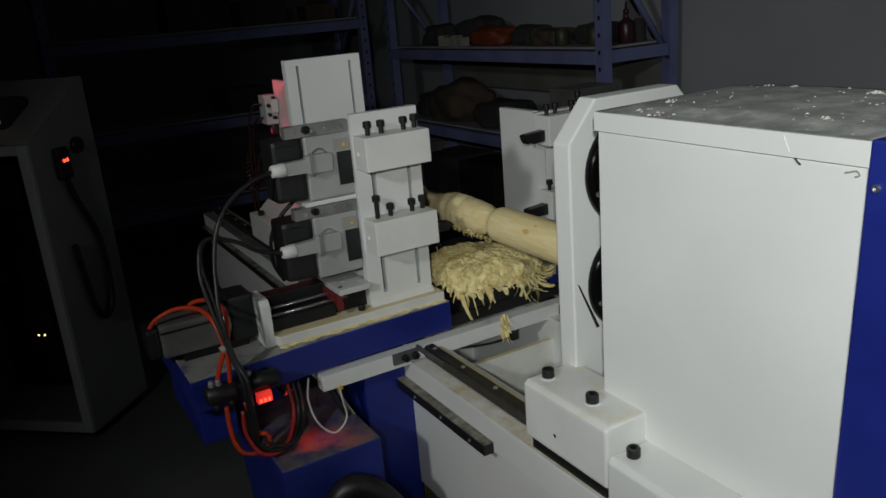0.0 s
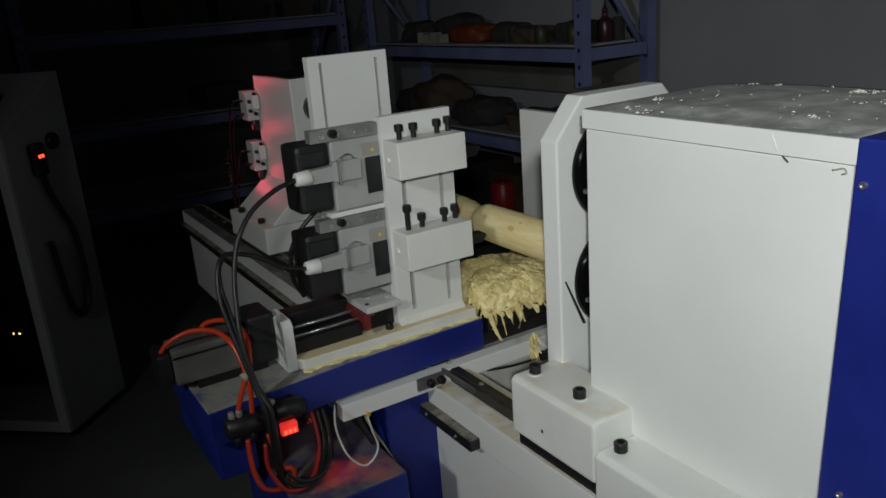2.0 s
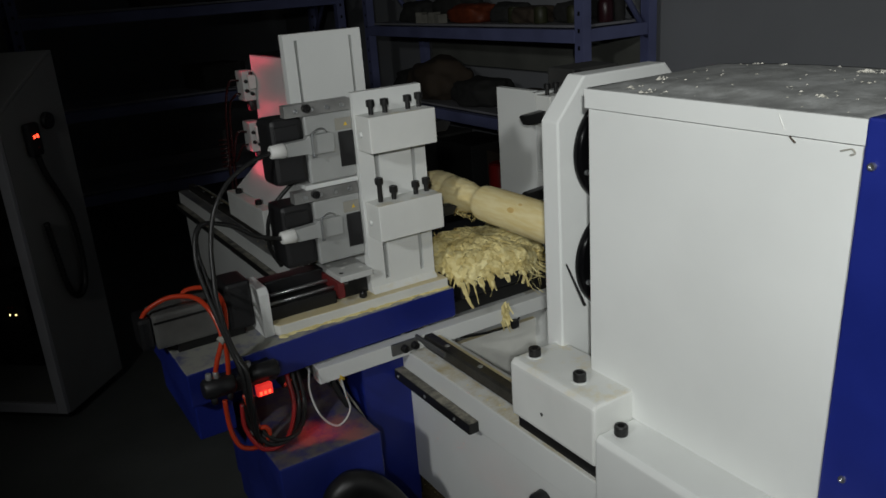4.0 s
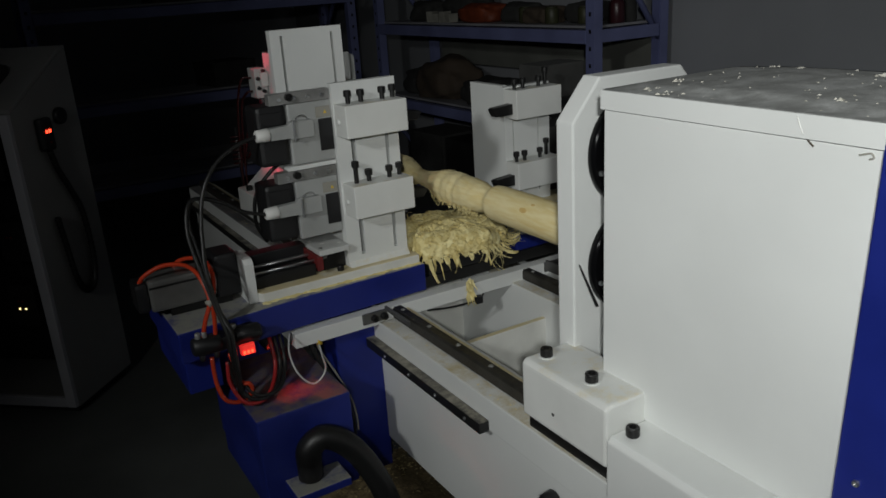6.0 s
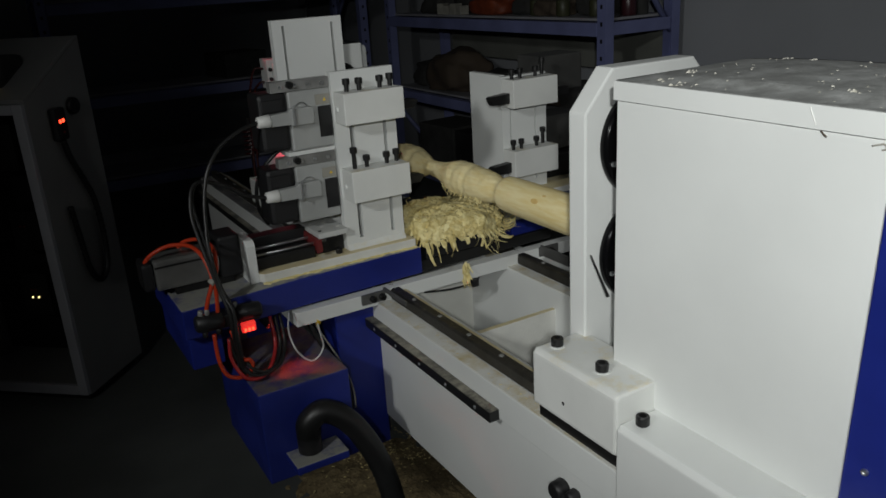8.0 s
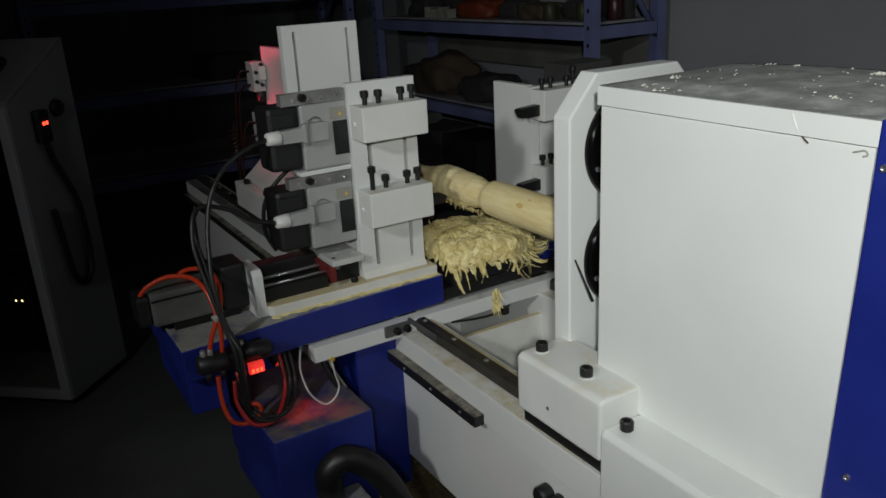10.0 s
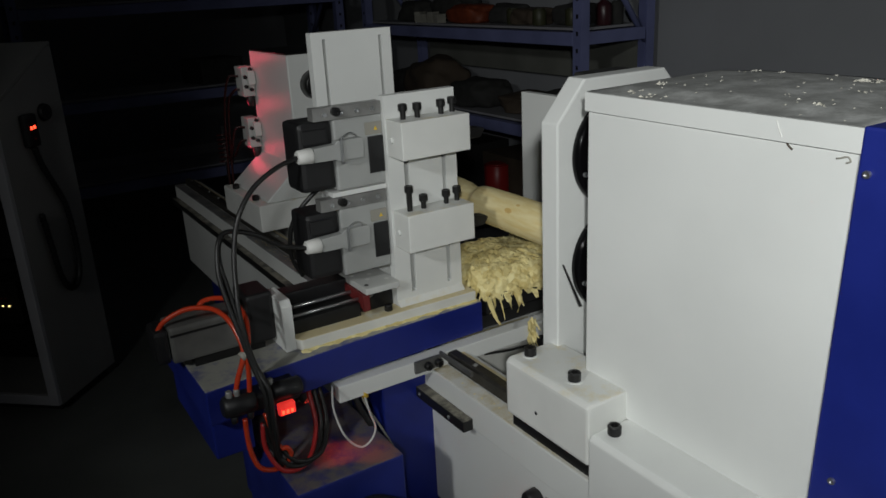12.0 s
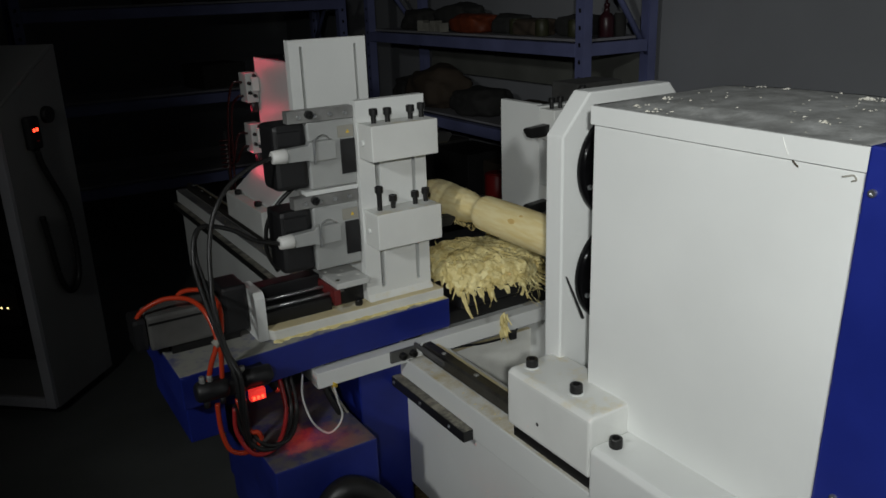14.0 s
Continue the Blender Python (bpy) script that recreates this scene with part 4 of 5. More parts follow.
    part("air_tube", tube([(0.288, 1.262, 0.926), (0.291, 1.262, 0.959), (0.293, 1.263, 0.993), (0.302, 1.276, 1.014), (0.309, 1.3, 1.037), (0.311, 1.35, 1.043), (0.304, 1.4, 1.039), (0.278, 1.43, 1.03), (0.262, 1.434, 1.006)], 0.0042, 10), ORANGE, unit, "orange air tube")
    part("air_tube", tube([(0.274, 1.258, 0.89), (0.273, 1.255, 0.857), (0.275, 1.25, 0.828), (0.284, 1.245, 0.804), (0.306, 1.245, 0.792), (0.326, 1.243, 0.798), (0.334, 1.24, 0.813), (0.329, 1.24, 0.826), (0.317, 1.245, 0.833), (0.306, 1.255, 0.89)], 0.0042, 10), ORANGE, unit, "orange air tube loop")
    # first loop is dark red: the red reflections are put into its colour
    for k in range(3):
        part("loose_cable", tube([(0.30, 1.256, 0.874), (0.298 + 0.01 * k, 1.25, 0.83), (0.318 + 0.012 * k, 1.235, 0.7905 + 0.004 * k), (0.36 + 0.012 * k, 1.24, 0.788 + 0.004 * k), (0.395 + 0.01 * k, 1.28, 0.82), (0.40 + 0.01 * k, 1.31, 0.875)], 0.0042, 8), RUBBER if k else RED_DIM, unit, "loose cable loop")
    part("steel_loop", tube([(0.436, 1.29, 0.88), (0.414, 1.24, 0.867), (0.408, 1.2, 0.848), (0.422, 1.2, 0.821), (0.441, 1.2, 0.805), (0.459, 1.2, 0.813), (0.472, 1.21, 0.826), (0.483, 1.25, 0.828), (0.494, 1.29, 0.838)], 0.0018, 8), ALU_PALE, unit, "pale braided hose loop")
    part("brass_nut", cylinder((0.497, 1.292, 0.836), (0.492, 1.294, 0.853), 0.006, 0.006, 6), YELLOW, unit, "brass fitting")
    part("hanging_cable", tube([(0.48, 1.33, 0.878), (0.486, 1.305, 0.822), (0.511, 1.302, 0.762), (0.54, 1.3, 0.7), (0.552, 1.3, 0.65), (0.553, 1.3, 0.6)], 0.006, 8), RUBBER, unit, "black hanging cable")
    part("hanging_cable", tube([(0.49, 1.33, 0.878), (0.497, 1.3, 0.822), (0.524, 1.297, 0.762), (0.549, 1.295, 0.7), (0.56, 1.296, 0.65), (0.561, 1.296, 0.61)], 0.0022, 8), PAPER, unit, "thin grey hanging wire")
    return unit


UNIT = tool_slide()


def shavings():
    """A matted cake of shavings caught on the saddle, with curls that hang from its rim."""
    rnd = random.Random(11)
    bm = bmesh.new()
    cx, cy, rx, ry, z0, h = 0.890, 1.39, 0.128, 0.118, 0.955, 0.05

    def surface(a, f):
        bulge = 1.0 + 0.09 * noise.noise(Vector((2.2 * math.cos(a), 2.2 * math.sin(a), 1.5)))
        r = math.sin(min(f, 1.0) * math.pi / 2) ** 0.8 * bulge
        top = z0 + h * (1 - f ** 3.2) * (0.92 + 0.3 * noise.noise(Vector((2.6 * f * math.cos(a), 2.6 * f * math.sin(a), 7))))
        return Vector((cx + rx * r * math.cos(a), cy + ry * r * math.sin(a), top))

    def outward(a, f):
        k = f ** 2.2
        return Vector((math.cos(a) * k, math.sin(a) * k, 1.12 - k)).normalized()
    # the packed cake, its rim turned under
    rings, n = 34, 120
    loops = []
    for i in range(rings + 1):
        f = i / (rings - 4)
        loop = []
        for k in range(n):
            a = 2 * math.pi * k / n
            p = surface(a, min(f, 1.0))
            if f > 1:
                p += Vector((-math.cos(a), -math.sin(a), -0.5)) * (f - 1) * 0.09
            p += outward(a, min(f, 1.0)) * (0.006 * noise.noise(p * 38) + 0.0045 * noise.noise(p * 95) + 0.002 * noise.noise(p * 230))
            loop.append(bm.verts.new(p))
        loops.append(loop)
    for a, b in zip(loops, loops[1:]):
        for k in range(n):
            bm.faces.new((a[k], a[(k + 1) % n], b[(k + 1) % n], b[k]))

    def strip(start, way, up, length, width, curl, twist, steps=9, taper=0.25):
        pts = []
        p, d, u = Vector(start), Vector(way).normalized(), Vector(up).normalized()
        for j in range(steps + 1):
            q = d.cross(u).normalized()
            wv = width * (1 - (1 - taper) * (j / steps) ** 1.5) * (0.8 + 0.4 * rnd.random())
            dish = u * wv * 0.16
            pts.append((p - q * wv / 2 - dish, p.copy(), p + q * wv / 2 - dish))
            p = p + d * length / steps
            turn = Matrix.Rotation(curl / steps, 3, q) @ Matrix.Rotation(twist / steps, 3, d)
            d, u = (turn @ d).normalized(), (turn @ u).normalized()
        vs = [[bm.verts.new(c) for c in row] for row in pts]
        for a, b in zip(vs, vs[1:]):
            for c in (0, 1):
                bm.faces.new((a[c], a[c + 1], b[c + 1], b[c])).smooth = True

    # broad flakes pressed into the cake
    for k in range(300):
        a, f = rnd.uniform(0, 2 * math.pi), math.sqrt(rnd.random()) * 0.99
        out = outward(a, f)
        p = surface(a, f) + out * rnd.uniform(-0.0015, 0.0032)
        way = out.cross(Vector((rnd.uniform(-1, 1), rnd.uniform(-1, 1), rnd.uniform(-1, 1)))).normalized()
        strip(p, way, out, rnd.uniform(0.012, 0.034), rnd.uniform(0.008, 0.02), -rnd.uniform(0.3, 0.9), rnd.uniform(-0.4, 0.4), 6, 0.6)
    # small rolled curls that stand out of it
    for k in range(46):
        a, f = rnd.uniform(0, 2 * math.pi), rnd.uniform(0.35, 1.0)
        out = outward(a, f)
        way = (out * 0.5 + Vector((rnd.uniform(-1, 1), rnd.uniform(-1, 1), 0))).normalized()
        side = way.cross(Vector((rnd.uniform(-1, 1), rnd.uniform(-1, 1), rnd.uniform(-1, 1)))).normalized()
        strip(surface(a, f), way, side, rnd.uniform(0.014, 0.03), rnd.uniform(0.003, 0.008), rnd.uniform(3.0, 6.5), rnd.uniform(-1, 1), 12, 0.5)
    # curls and strips that hang from the rim over the saddle's edge
    for k in range(96):
        right = k % 4 != 0
        a = math.pi * (rnd.uniform(1.52, 1.97) if right else rnd.uniform(1.15, 1.55))
        p = surface(a, rnd.uniform(0.94, 1.0)) + Vector((0, 0, rnd.uniform(-0.008, 0.004)))
        out = Vector((math.cos(a), math.sin(a), 0))
        way = out * rnd.uniform(0.1, 0.8) + Vector((rnd.uniform(-0.4, 0.4), 0, -1))
        thin = k % 3
        strip(p, way, out, rnd.uniform(0.03, 0.07) if right else rnd.uniform(0.012, 0.03), rnd.uniform(0.002, 0.0042) if thin else rnd.uniform(0.006, 0.011),
              rnd.choice((-0.9, 1.3, 2.4, 3.4)) * rnd.uniform(0.7, 1.2), rnd.uniform(-1.6, 1.6), 14, 0.3 if thin else 0.55)
    # three long ones by the tool post, and the lock that has fallen over the beam
    for dx, lon, w in ((0.0, 0.085, 0.010), (0.008, 0.1, 0.006), (0.017, 0.07, 0.004), (0.03, 0.055, 0.012), (0.045, 0.06, 0.014), (0.05, 0.045, 0.008)):
        strip((0.775 + 1.3 * dx, 1.296 - 0.16 * dx, 0.952), (0.16, -0.12, -1), (-0.3, -1, 0), lon * 0.72, w, rnd.uniform(-1.8, 1.4), rnd.uniform(-2.2, 2.2), 12, 0.4)
    for k in range(34):
        p = Vector((0.868 + rnd.uniform(-0.007, 0.007), 1.284 + rnd.uniform(-0.005, 0.001), 0.893 - rnd.uniform(0, 0.05)))
        strip(p, Vector((rnd.uniform(-0.3, 0.3), -0.05, -1)), Vector((0, -1, 0)), rnd.uniform(0.014, 0.032), rnd.uniform(0.005, 0.013), rnd.uniform(-1, 1.2), rnd.uniform(-1, 1), 5)
    return solid("wood_shavings", bm, HEAP, "matted heap of pale curled pine shavings on the carriage", "wood shavings", kind="stuff")


SHAVINGS = shavings()


def chips_on(name, label, places, seed, lo, hi, mat):
    rnd = random.Random(seed)
    bm = bmesh.new()
    for x, y, z, s in places(rnd):
        a = rnd.uniform(0, 6.28)
        u = Vector((math.cos(a), math.sin(a), rnd.uniform(-0.15, 0.15))) * s
        v = Vector((-math.sin(a), math.cos(a), rnd.uniform(-0.15, 0.15))) * s * rnd.uniform(0.2, 0.6)
        c = Vector((x, y, z))
        h = Vector((0, 0, s * rnd.uniform(lo, hi)))
        vs = [bm.verts.new(c - u - v), bm.verts.new(c + u - v * 0.6), bm.verts.new(c + u * 0.8 + v), bm.verts.new(c - u * 0.7 + v), bm.verts.new(c + h)]
        bm.faces.new(vs[3::-1])
        for k in range(4):
            bm.faces.new((vs[k], vs[(k + 1) % 4], vs[4]))
    return solid(name, bm, mat, label, "wood chips", kind="stuff")


def lid_places(rnd):
    def top(x, y):
        u, v = (x - 0.7045) / 0.2615, min(max((y - 0.414) / 0.379, 0.0), 1.0)
        return 1.3728 + 0.0085 * math.sin(math.pi * v) ** 0.7 * (0.25 + 0.75 * math.sin(math.pi * (0.12 + 0.62 * u))) * min(1.0, 6 * u) * min(1.0, 5 * u)
    spots = [(rnd.uniform(0.712, 0.96), rnd.uniform(0.42, 0.78), rnd.uniform(0.0008, 0.0026)) for k in range(60)]
    for cx, cy, n, spread, big in ((0.93, 0.545, 22, 0.007, 0.006), (0.955, 0.68, 7, 0.005, 0.004), (0.962, 0.725, 6, 0.004, 0.004), (0.73, 0.735, 9, 0.006, 0.004), (0.715, 0.69, 10, 0.008, 0.004), (0.79, 0.74, 8, 0.007, 0.004), (0.76, 0.5, 6, 0.005, 0.004), (0.87, 0.5, 7, 0.012, 0.003)):
        spots += [(min(0.964, cx + rnd.gauss(0, spread)), cy + rnd.gauss(0, spread), rnd.uniform(0.0015, big)) for k in range(n)]
    for x, y, size in spots:
        if 0.706 < x < 0.966 and 0.416 < y < 0.785:
            yield x, y, top(x, y), size


chips_on("lid_chips", "pale wood splinters scattered on the headstock lid", lid_places, 3, 0.3, 0.7, PALE_CHIP)


def floor_places(rnd):
    for k in range(3000):
        yield rnd.gauss(0.87, 0.08), rnd.uniform(0.9, 2.6), 0.004 + abs(rnd.gauss(0, 0.02)), rnd.uniform(0.002, 0.007)


chips_on("floor_shavings", "pine shavings strewn over the floor under the bed", floor_places, 8, 0.2, 0.6, SHAVING)


def sawdust_heap():
    """A trodden drift of sawdust under and beside the bed."""
    bm = bmesh.new()
    nx, ny = 70, 90
    grid = []
    for i in range(nx + 1):
        line = []
        for j in range(ny + 1):
            x, y = 0.4 + 0.85 * i / nx, 0.95 + 1.45 * j / ny
            p = Vector((x, y, 0))
            h = 0.075 * math.exp(-((x - 0.82) / 0.26) ** 2 - ((y - 1.6) / 0.5) ** 2) - 0.014
            h += 0.014 * noise.noise(p * 7) + 0.008 * noise.noise(p * 24) + 0.004 * noise.noise(p * 80)
            line.append(bm.verts.new((x, y, max(h, -0.01))))
        grid.append(line)
    for a, b in zip(grid, grid[1:]):
        for j in range(ny):
            bm.faces.new((a[j], b[j], b[j + 1], a[j + 1]))
    return solid("sawdust_heap", bm, SAWDUST, "low trodden drift of brown sawdust on the floor", "sawdust", kind="stuff")


sawdust_heap()


def rail_places(rnd):
    for k in range(150):
        yield rnd.choice((0.652, 0.66, 0.7, 1.0)) + rnd.gauss(0, 0.003), rnd.uniform(0.9, 2.4), 0.849, rnd.uniform(0.001, 0.003)


chips_on("rail_chips", "crumbs of sawdust along the rails", rail_places, 9, 0.2, 0.5, SHAVING)


# ---- control cabinet ----
def control_cabinet():
    """Stands askew: its near edge at the corner, one side to the lathe, the open front away from it."""
    cab = thing("control_cabinet", "grey control cabinet with a dark open front and a hand pendant", "cabinet", base=(0.122, 3.09, 0))
    cab.rotation_euler = (0, 0, radians(-42))
    part("side_panel", prism([(0.0, 0.04), (0.36, 0.04), (0.36, 1.36), (0.34, 1.36), (0.0, 1.175)], "x", -0.02, 0.0, 0.002), GREY_CAB, cab)
    part("far_panel", prism([(0.0, 0.04), (0.36, 0.04), (0.36, 1.36), (0.34, 1.36), (0.0, 1.175)], "x", -0.62, -0.6, 0.002), GREY_CAB, cab)
    part("back_panel", box(-0.6, -0.02, 0.34, 0.36, 0.04, 1.355, 0.001), GREY_CAB, cab)
    part("sloped_top", prism([(0.0, 1.1755), (0.34, 1.3605), (0.36, 1.3605), (0.36, 1.375), (0.335, 1.375), (0.0, 1.19)], "x", -0.62, 0.0, 0.002), GREY_CAB, cab)
    part("bottom", box(-0.6, -0.02, 0.0, 0.34, 0.04, 0.06, 0.001), GREY_CAB, cab)
    part("plinth", box(-0.6, -0.03, 0.03, 0.34, 0.0, 0.0395, 0.001), INSIDE, cab)
    door = part("front_frame", box(-0.04, 0.0, -0.02, -0.0005, 0.045, 1.175, 0.003), FRAME_CAB, cab, "pale front frame")
    part("front_frame", box(-0.62, -0.58, -0.02, -0.0005, 0.045, 1.175, 0.003), FRAME_CAB, cab, "pale front frame")
    part("front_frame", box(-0.58, -0.0405, -0.02, -0.0005, 0.045, 0.085, 0.003), FRAME_CAB, cab, "pale front frame")
    part("front_frame", box(-0.58, -0.0405, -0.02, -0.0005, 1.14, 1.175, 0.003), FRAME_CAB, cab, "pale front frame")
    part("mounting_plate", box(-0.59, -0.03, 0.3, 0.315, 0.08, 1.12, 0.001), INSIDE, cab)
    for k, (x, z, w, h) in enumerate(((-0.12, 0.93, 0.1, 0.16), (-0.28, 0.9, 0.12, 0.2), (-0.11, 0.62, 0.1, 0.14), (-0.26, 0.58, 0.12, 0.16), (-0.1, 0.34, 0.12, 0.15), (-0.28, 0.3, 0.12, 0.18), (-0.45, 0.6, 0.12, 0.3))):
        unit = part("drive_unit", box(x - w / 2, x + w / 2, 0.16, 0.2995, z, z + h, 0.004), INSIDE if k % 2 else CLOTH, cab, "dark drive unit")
        for j in range(2):
            part("led", box(x - 0.02 + 0.018 * j, x - 0.012 + 0.018 * j, 0.1575, 0.1595, z + h * 0.6, z + h * 0.6 + 0.006, 0), AMBER_DOT if k in (4,) else RED_DIM, unit)
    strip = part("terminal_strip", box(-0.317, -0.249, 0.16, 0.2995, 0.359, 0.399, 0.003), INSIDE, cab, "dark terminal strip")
    for x in (-0.297, -0.269):
        part("led", box(x - 0.003, x + 0.003, 0.1572, 0.1595, 0.376, 0.382, 0), AMBER_DOT, strip)
    # pendant and its coiled cord on the side panel
    pend = part("hand_pendant", box(0.0005, 0.03, 0.10, 0.165, 1.02, 1.14, 0.012), BLACK, cab, "black hand pendant with red lights")
    for y, z, w in ((0.118, 1.085, 0.01), (0.134, 1.086, 0.011)):
        part("led", box(0.0302, 0.033, y, y + w, z, z + 0.012, 0.001), RED_DOT, pend)
    part("led", box(0.0302, 0.0325, 0.13, 0.14, 1.048, 1.054, 0.001), RED_DIM, pend)
    part("knob", cylinder((0.0005, 0.24, 1.13), (0.02, 0.24, 1.13), 0.032, 0.03, 24, 0.003), BLACK, cab, "black round knob")
    part("cord", tube([(0.02, 0.13, 1.02), (0.02, 0.15, 0.95), (0.02, 0.2, 0.85), (0.02, 0.235, 0.76), (0.02, 0.245, 0.6), (0.02, 0.225, 0.49), (0.02, 0.17, 0.46), (0.02, 0.125, 0.52), (0.02, 0.105, 0.66), (0.02, 0.09, 0.78)], 0.011, 10, 14, 0.18), RUBBER, cab, "black coiled cord")
    tray = part("top_tray", box(-0.42, -0.12, 0.06, 0.2, 1.2, 1.33, 0.02), CLOTH, cab, "dark operating panel")
    part("led", box(-0.15, -0.144, 0.0575, 0.0595, 1.25, 1.256, 0), AMBER_DOT, tray)
    return cab


control_cabinet()


# ---- storage racks ----
def rack(name, length, depth, levels, height, label):
    """Along its own y from 0 to length; its front at x 0, depth behind."""
    r = thing(name, label, "storage rack", group="storage racks along the walls")
    for x in (0, depth - 0.05):
        for y in (0, length - 0.055):
            up = bmesh.new()
            block(up, x, x + 0.05, y, y + 0.0035, 0, height, 0)
            block(up, x, x + 0.05, y + 0.0515, y + 0.055, 0, height, 0)
            face = x if x == 0 else x + 0.0465
            block(up, face, face + 0.0035, y + 0.0035, y + 0.0515, 0, height, 0)
            u = part("upright", up, RACK_M, r, "blue-grey punched steel upright")
            for k in range(int(height / 0.075)):
                part("slot", box(face - 0.0006, face + 0.0041, y + 0.02, y + 0.034, 0.05 + 0.075 * k, 0.068 + 0.075 * k, 0), OXIDE, u)
    for y in (0.027, length - 0.027):
        for z in (0.15, 1.2):
            part("brace", rod(bmesh.new(), (0.03, y, z + 0.53), (depth - 0.03, y, z), 0.015, n=10), RACK_M, r)
    for z in levels:
        for x in (-0.002, depth - 0.048):
            part("beam", box(x, x + 0.045, 0.056, length - 0.056, z - 0.064, z - 0.004, 0.003), RACK_M, r, "blue-grey steel beam")
        part("side_beam", box(0.0505, depth - 0.0505, 0.006, 0.04, z - 0.06, z - 0.004, 0.002), RACK_M, r)
        part("side_beam", box(0.0505, depth - 0.0505, length - 0.04, length - 0.006, z - 0.06, z - 0.004, 0.002), RACK_M, r)
        part("shelf_board", box(0.044, depth - 0.049, 0.045, length - 0.045, z + 0.0005, z + 0.012, 0.001), RACK_B, r)
    return r


east = rack("storage_rack", 2.15, 0.46, (0.3, 0.80, 1.268, 1.82), 2.2, "blue-grey steel storage rack with cluttered shelves")
# sheet added for the dark olive band below the shelf
part("back_sheet", box(0.452, 0.462, 0.08, 2.05, 0.985, 1.193, 0.001), BAND_SHEET, east, "olive sheet behind the rack, for the dark band under the shelf")
east.location = (2.44, 2.74, 0)
north = rack("storage_rack", 2.0, 0.5, (0.45, 0.95, 1.48, 1.9), 2.2, "blue-grey steel storage rack in the dark")
north.location = (2.36, 5.0, 0)
north.rotation_euler = (0, 0, radians(90))


def lump(w, d, h, seed, grain=9.0, rough=0.25):
    """A slumped sack or bundle."""
    bm = bmesh.new()
    bmesh.ops.create_icosphere(bm, subdivisions=4, radius=1.0)
    for v in bm.verts:
        p = v.co.copy()
        q = Vector([math.copysign(abs(c) ** 0.7, c) for c in p])
        k = 1 + rough * noise.noise(p * 1.6 + Vector((seed * 3.1, 0, 0))) + 0.08 * noise.noise(p * grain + Vector((0, seed, 0)))
        v.co = Vector((q.x * w / 2 * k, q.y * d / 2 * k, max(q.z * k, -0.72) * h / 1.72 + h * 0.72 / 1.72))
    for f in bm.faces:
        f.smooth = True
    return bm


def on_shelf(ob, x, y, z, turn=0):
    ob.matrix_basis = pose(x, y, z, 0, 0, turn)
    return ob


def can(r, h):
    bm = cylinder((0, 0, 0), (0, 0, h), r, r, 24, 0.003)
    rod(bm, (0, 0, h), (0, 0, h + 0.006), r * 0.8, r * 0.8, 20, 0.001)
    return bm


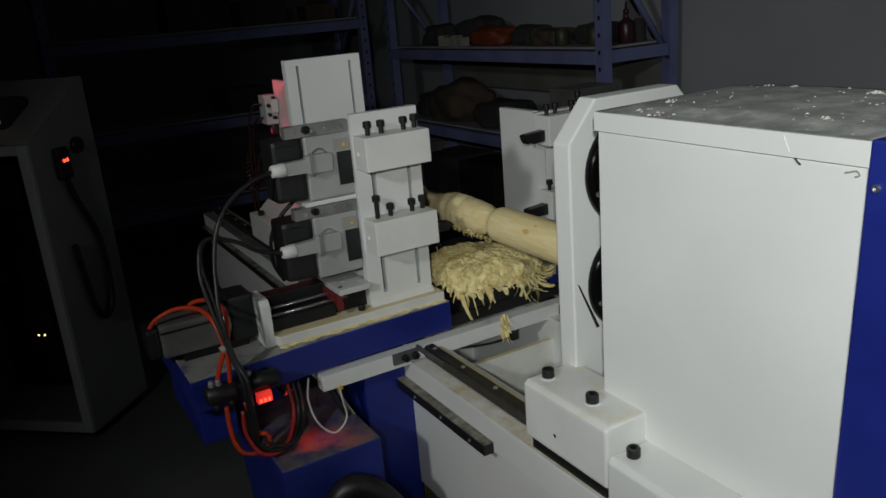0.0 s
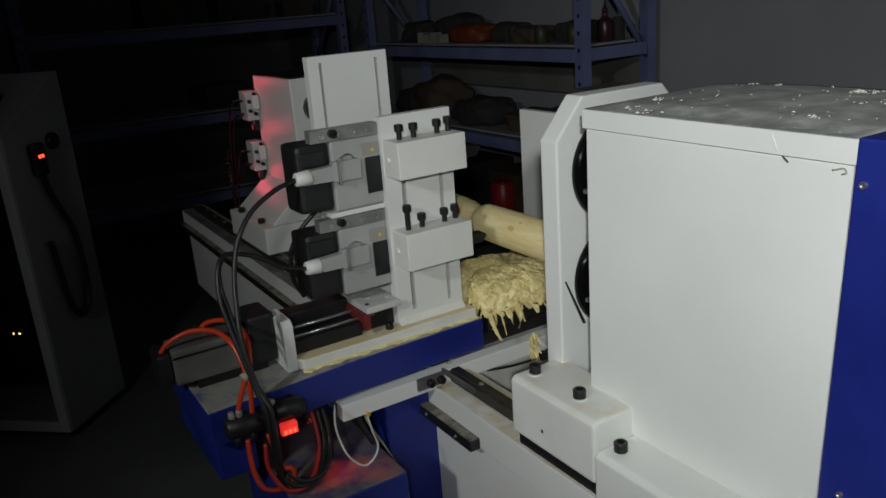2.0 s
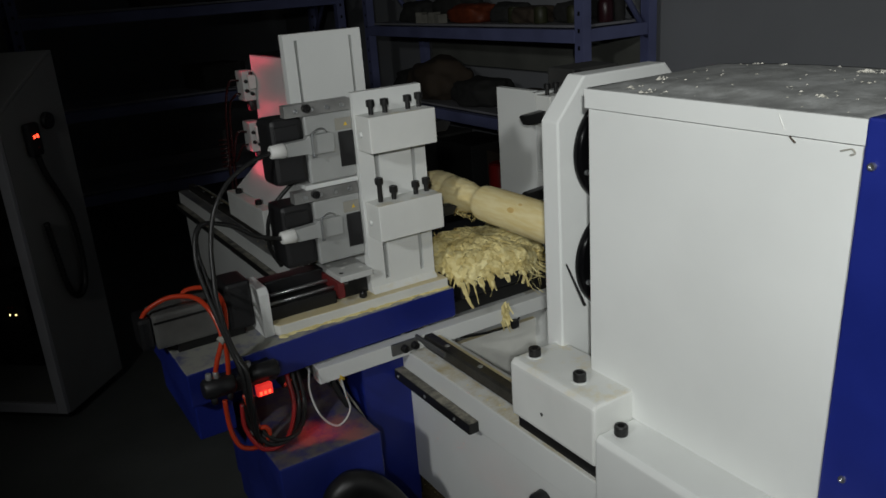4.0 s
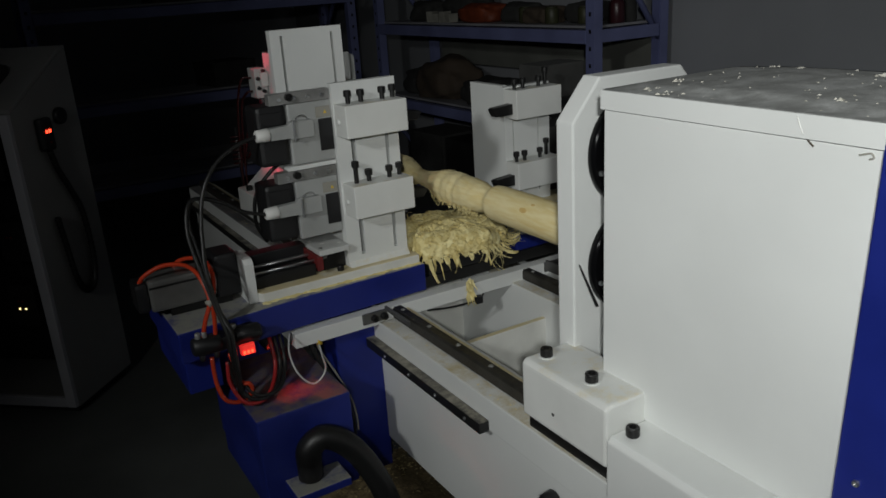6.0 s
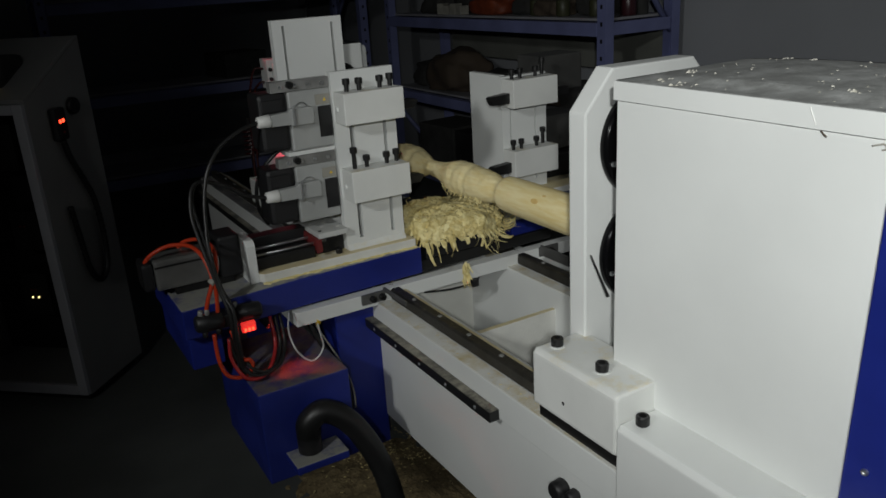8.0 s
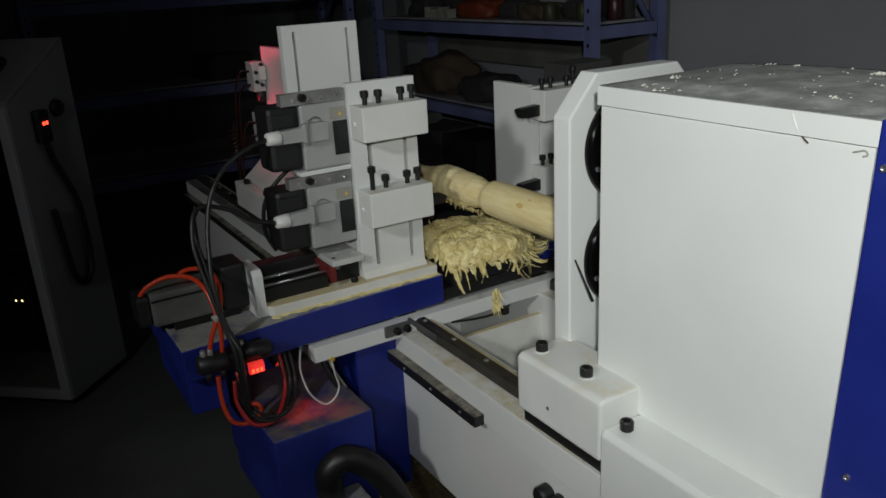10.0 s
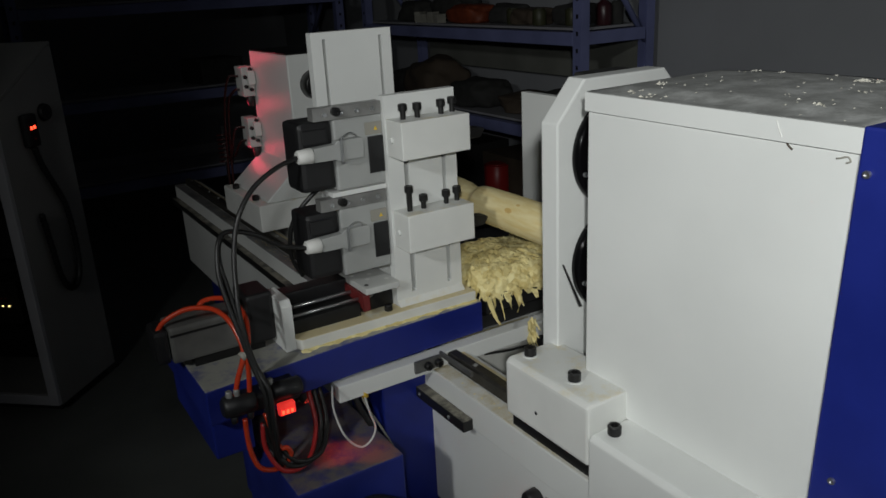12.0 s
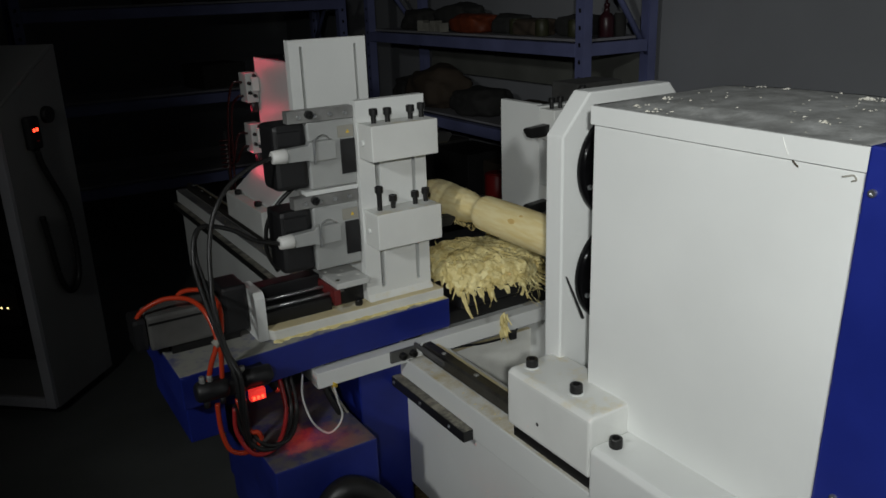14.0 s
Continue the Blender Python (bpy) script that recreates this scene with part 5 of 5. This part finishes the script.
def shelf_goods():
    z1, z2, z3 = 1.2805, 0.8125, 0.3125
    on_shelf(solid("plastic_bag", lump(0.22, 0.34, 0.10, 2), ORANGE_BAG, "slumped orange plastic bag on the shelf", "bag"), 2.62, 3.86, z1)
    for k, y in enumerate((4.05, 4.12, 4.2, 4.27)):
        on_shelf(solid("small_box", box(-0.03, 0.03, -0.022, 0.022, 0, 0.05 + 0.012 * (k % 2), 0.002), SMALL_BOX, "small dull white box on the shelf", "box", "small white boxes"), 2.52, y, z1, 8 * k)
    for k, (x, y, w, d, h) in enumerate(((2.68, 3.58, 0.2, 0.2, 0.1), (2.66, 4.5, 0.24, 0.3, 0.12), (2.72, 4.15, 0.22, 0.36, 0.15), (2.62, 3.3, 0.2, 0.2, 0.085), (2.7, 3.05, 0.22, 0.22, 0.1))):
        on_shelf(solid("sack", lump(w, d, h, 5 + k), CLOTH if k != 3 else CARTON, "dark slumped sack on the shelf", "sack", "sacks on the racks"), x, y, z1)
    for k, (x, y) in enumerate(((2.58, 3.42), (2.56, 3.18), (2.6, 2.98))):
        on_shelf(solid("tin", can(0.035, 0.075), GREEN_CAN, "olive tin with a lid on the shelf", "tin", "tins"), x, y, z1)
    # bottle with a drawn-in neck
    bm = bmesh.new()
    prof = [(0.0, 0.034), (0.004, 0.037), (0.085, 0.037), (0.1, 0.03), (0.112, 0.014), (0.135, 0.011), (0.137, 0.014), (0.15, 0.014), (0.152, 0.006), (0.185, 0.003)]
    loops = [[bm.verts.new((r * math.cos(2 * math.pi * k / 24), r * math.sin(2 * math.pi * k / 24), z)) for k in range(24)] for z, r in prof]
    for a, b in zip(loops, loops[1:]):
        for k in range(24):
            bm.faces.new((a[k], a[(k + 1) % 24], b[(k + 1) % 24], b[k])).smooth = True
    bm.faces.new(loops[0][::-1])
    bm.faces.new(loops[-1])
    on_shelf(solid("bottle", bm, RED_BOTTLE, "dark red plastic bottle with a thin nozzle", "bottle"), 2.66, 2.83, z1)
    on_shelf(solid("tin", can(0.03, 0.1), CLOTH, "dark tin beside the bottle on the shelf", "tin", "tins"), 2.74, 2.825, z1)
    for k, (x, y, w, d, h) in enumerate(((2.66, 4.35, 0.3, 0.45, 0.24), (2.68, 4.68, 0.26, 0.3, 0.16), (2.66, 3.85, 0.3, 0.4, 0.15), (2.7, 3.42, 0.3, 0.36, 0.1), (2.64, 3.1, 0.24, 0.26, 0.14))):
        on_shelf(solid("sack", lump(w, d, h, 15 + k), CLOTH if k % 3 else CARTON, "dark slumped sack on the shelf", "sack", "sacks on the racks"), x, y, z2)
    for k, y in enumerate((3.0, 3.5, 4.05, 4.5)):
        on_shelf(solid("crate", box(-0.16, 0.16, -0.19, 0.19, 0, 0.26, 0.006), (INSIDE, CARTON, INSIDE, CLOTH)[k], ("black plastic crate on the bottom shelf", "brown carton on the bottom shelf", "black plastic crate on the bottom shelf", "dark crate on the bottom shelf")[k], "crate", "crates on the rack"), 2.7, y, z3, 3 * k - 4)
    on_shelf(solid("red_tin", can(0.07, 0.22), RED_DIM, "dark red tin on the bottom shelf", "tin"), 2.505, 3.5, z3)
    for k, (x, z, w) in enumerate(((2.1, 1.4925, 0.2), (1.7, 1.4925, 0.3), (1.2, 1.4925, 0.24), (2.0, 0.9625, 0.34), (1.5, 0.9625, 0.3))):
        on_shelf(solid("carton", box(-w / 2, w / 2, -0.14, 0.14, 0, 0.1 + 0.05 * (k % 3), 0.004), (CARTON, CLOTH, CARTON)[k % 3], "closed carton on the rear rack", "carton", "cartons on the rear rack"), x, 5.25, z, 5 * k - 8)


shelf_goods()


# ---- what moves ----
def motions():
    slide = [(t, pose(w, s, 0)) for t, s, w in TRAVEL]
    saddle = [(t, pose(0, s, 0)) for t, s, w in TRAVEL]
    walk(UNIT, slide)
    for ob in (CARRIAGE, SHAVINGS, HOSE):
        walk(ob, saddle)


motions()
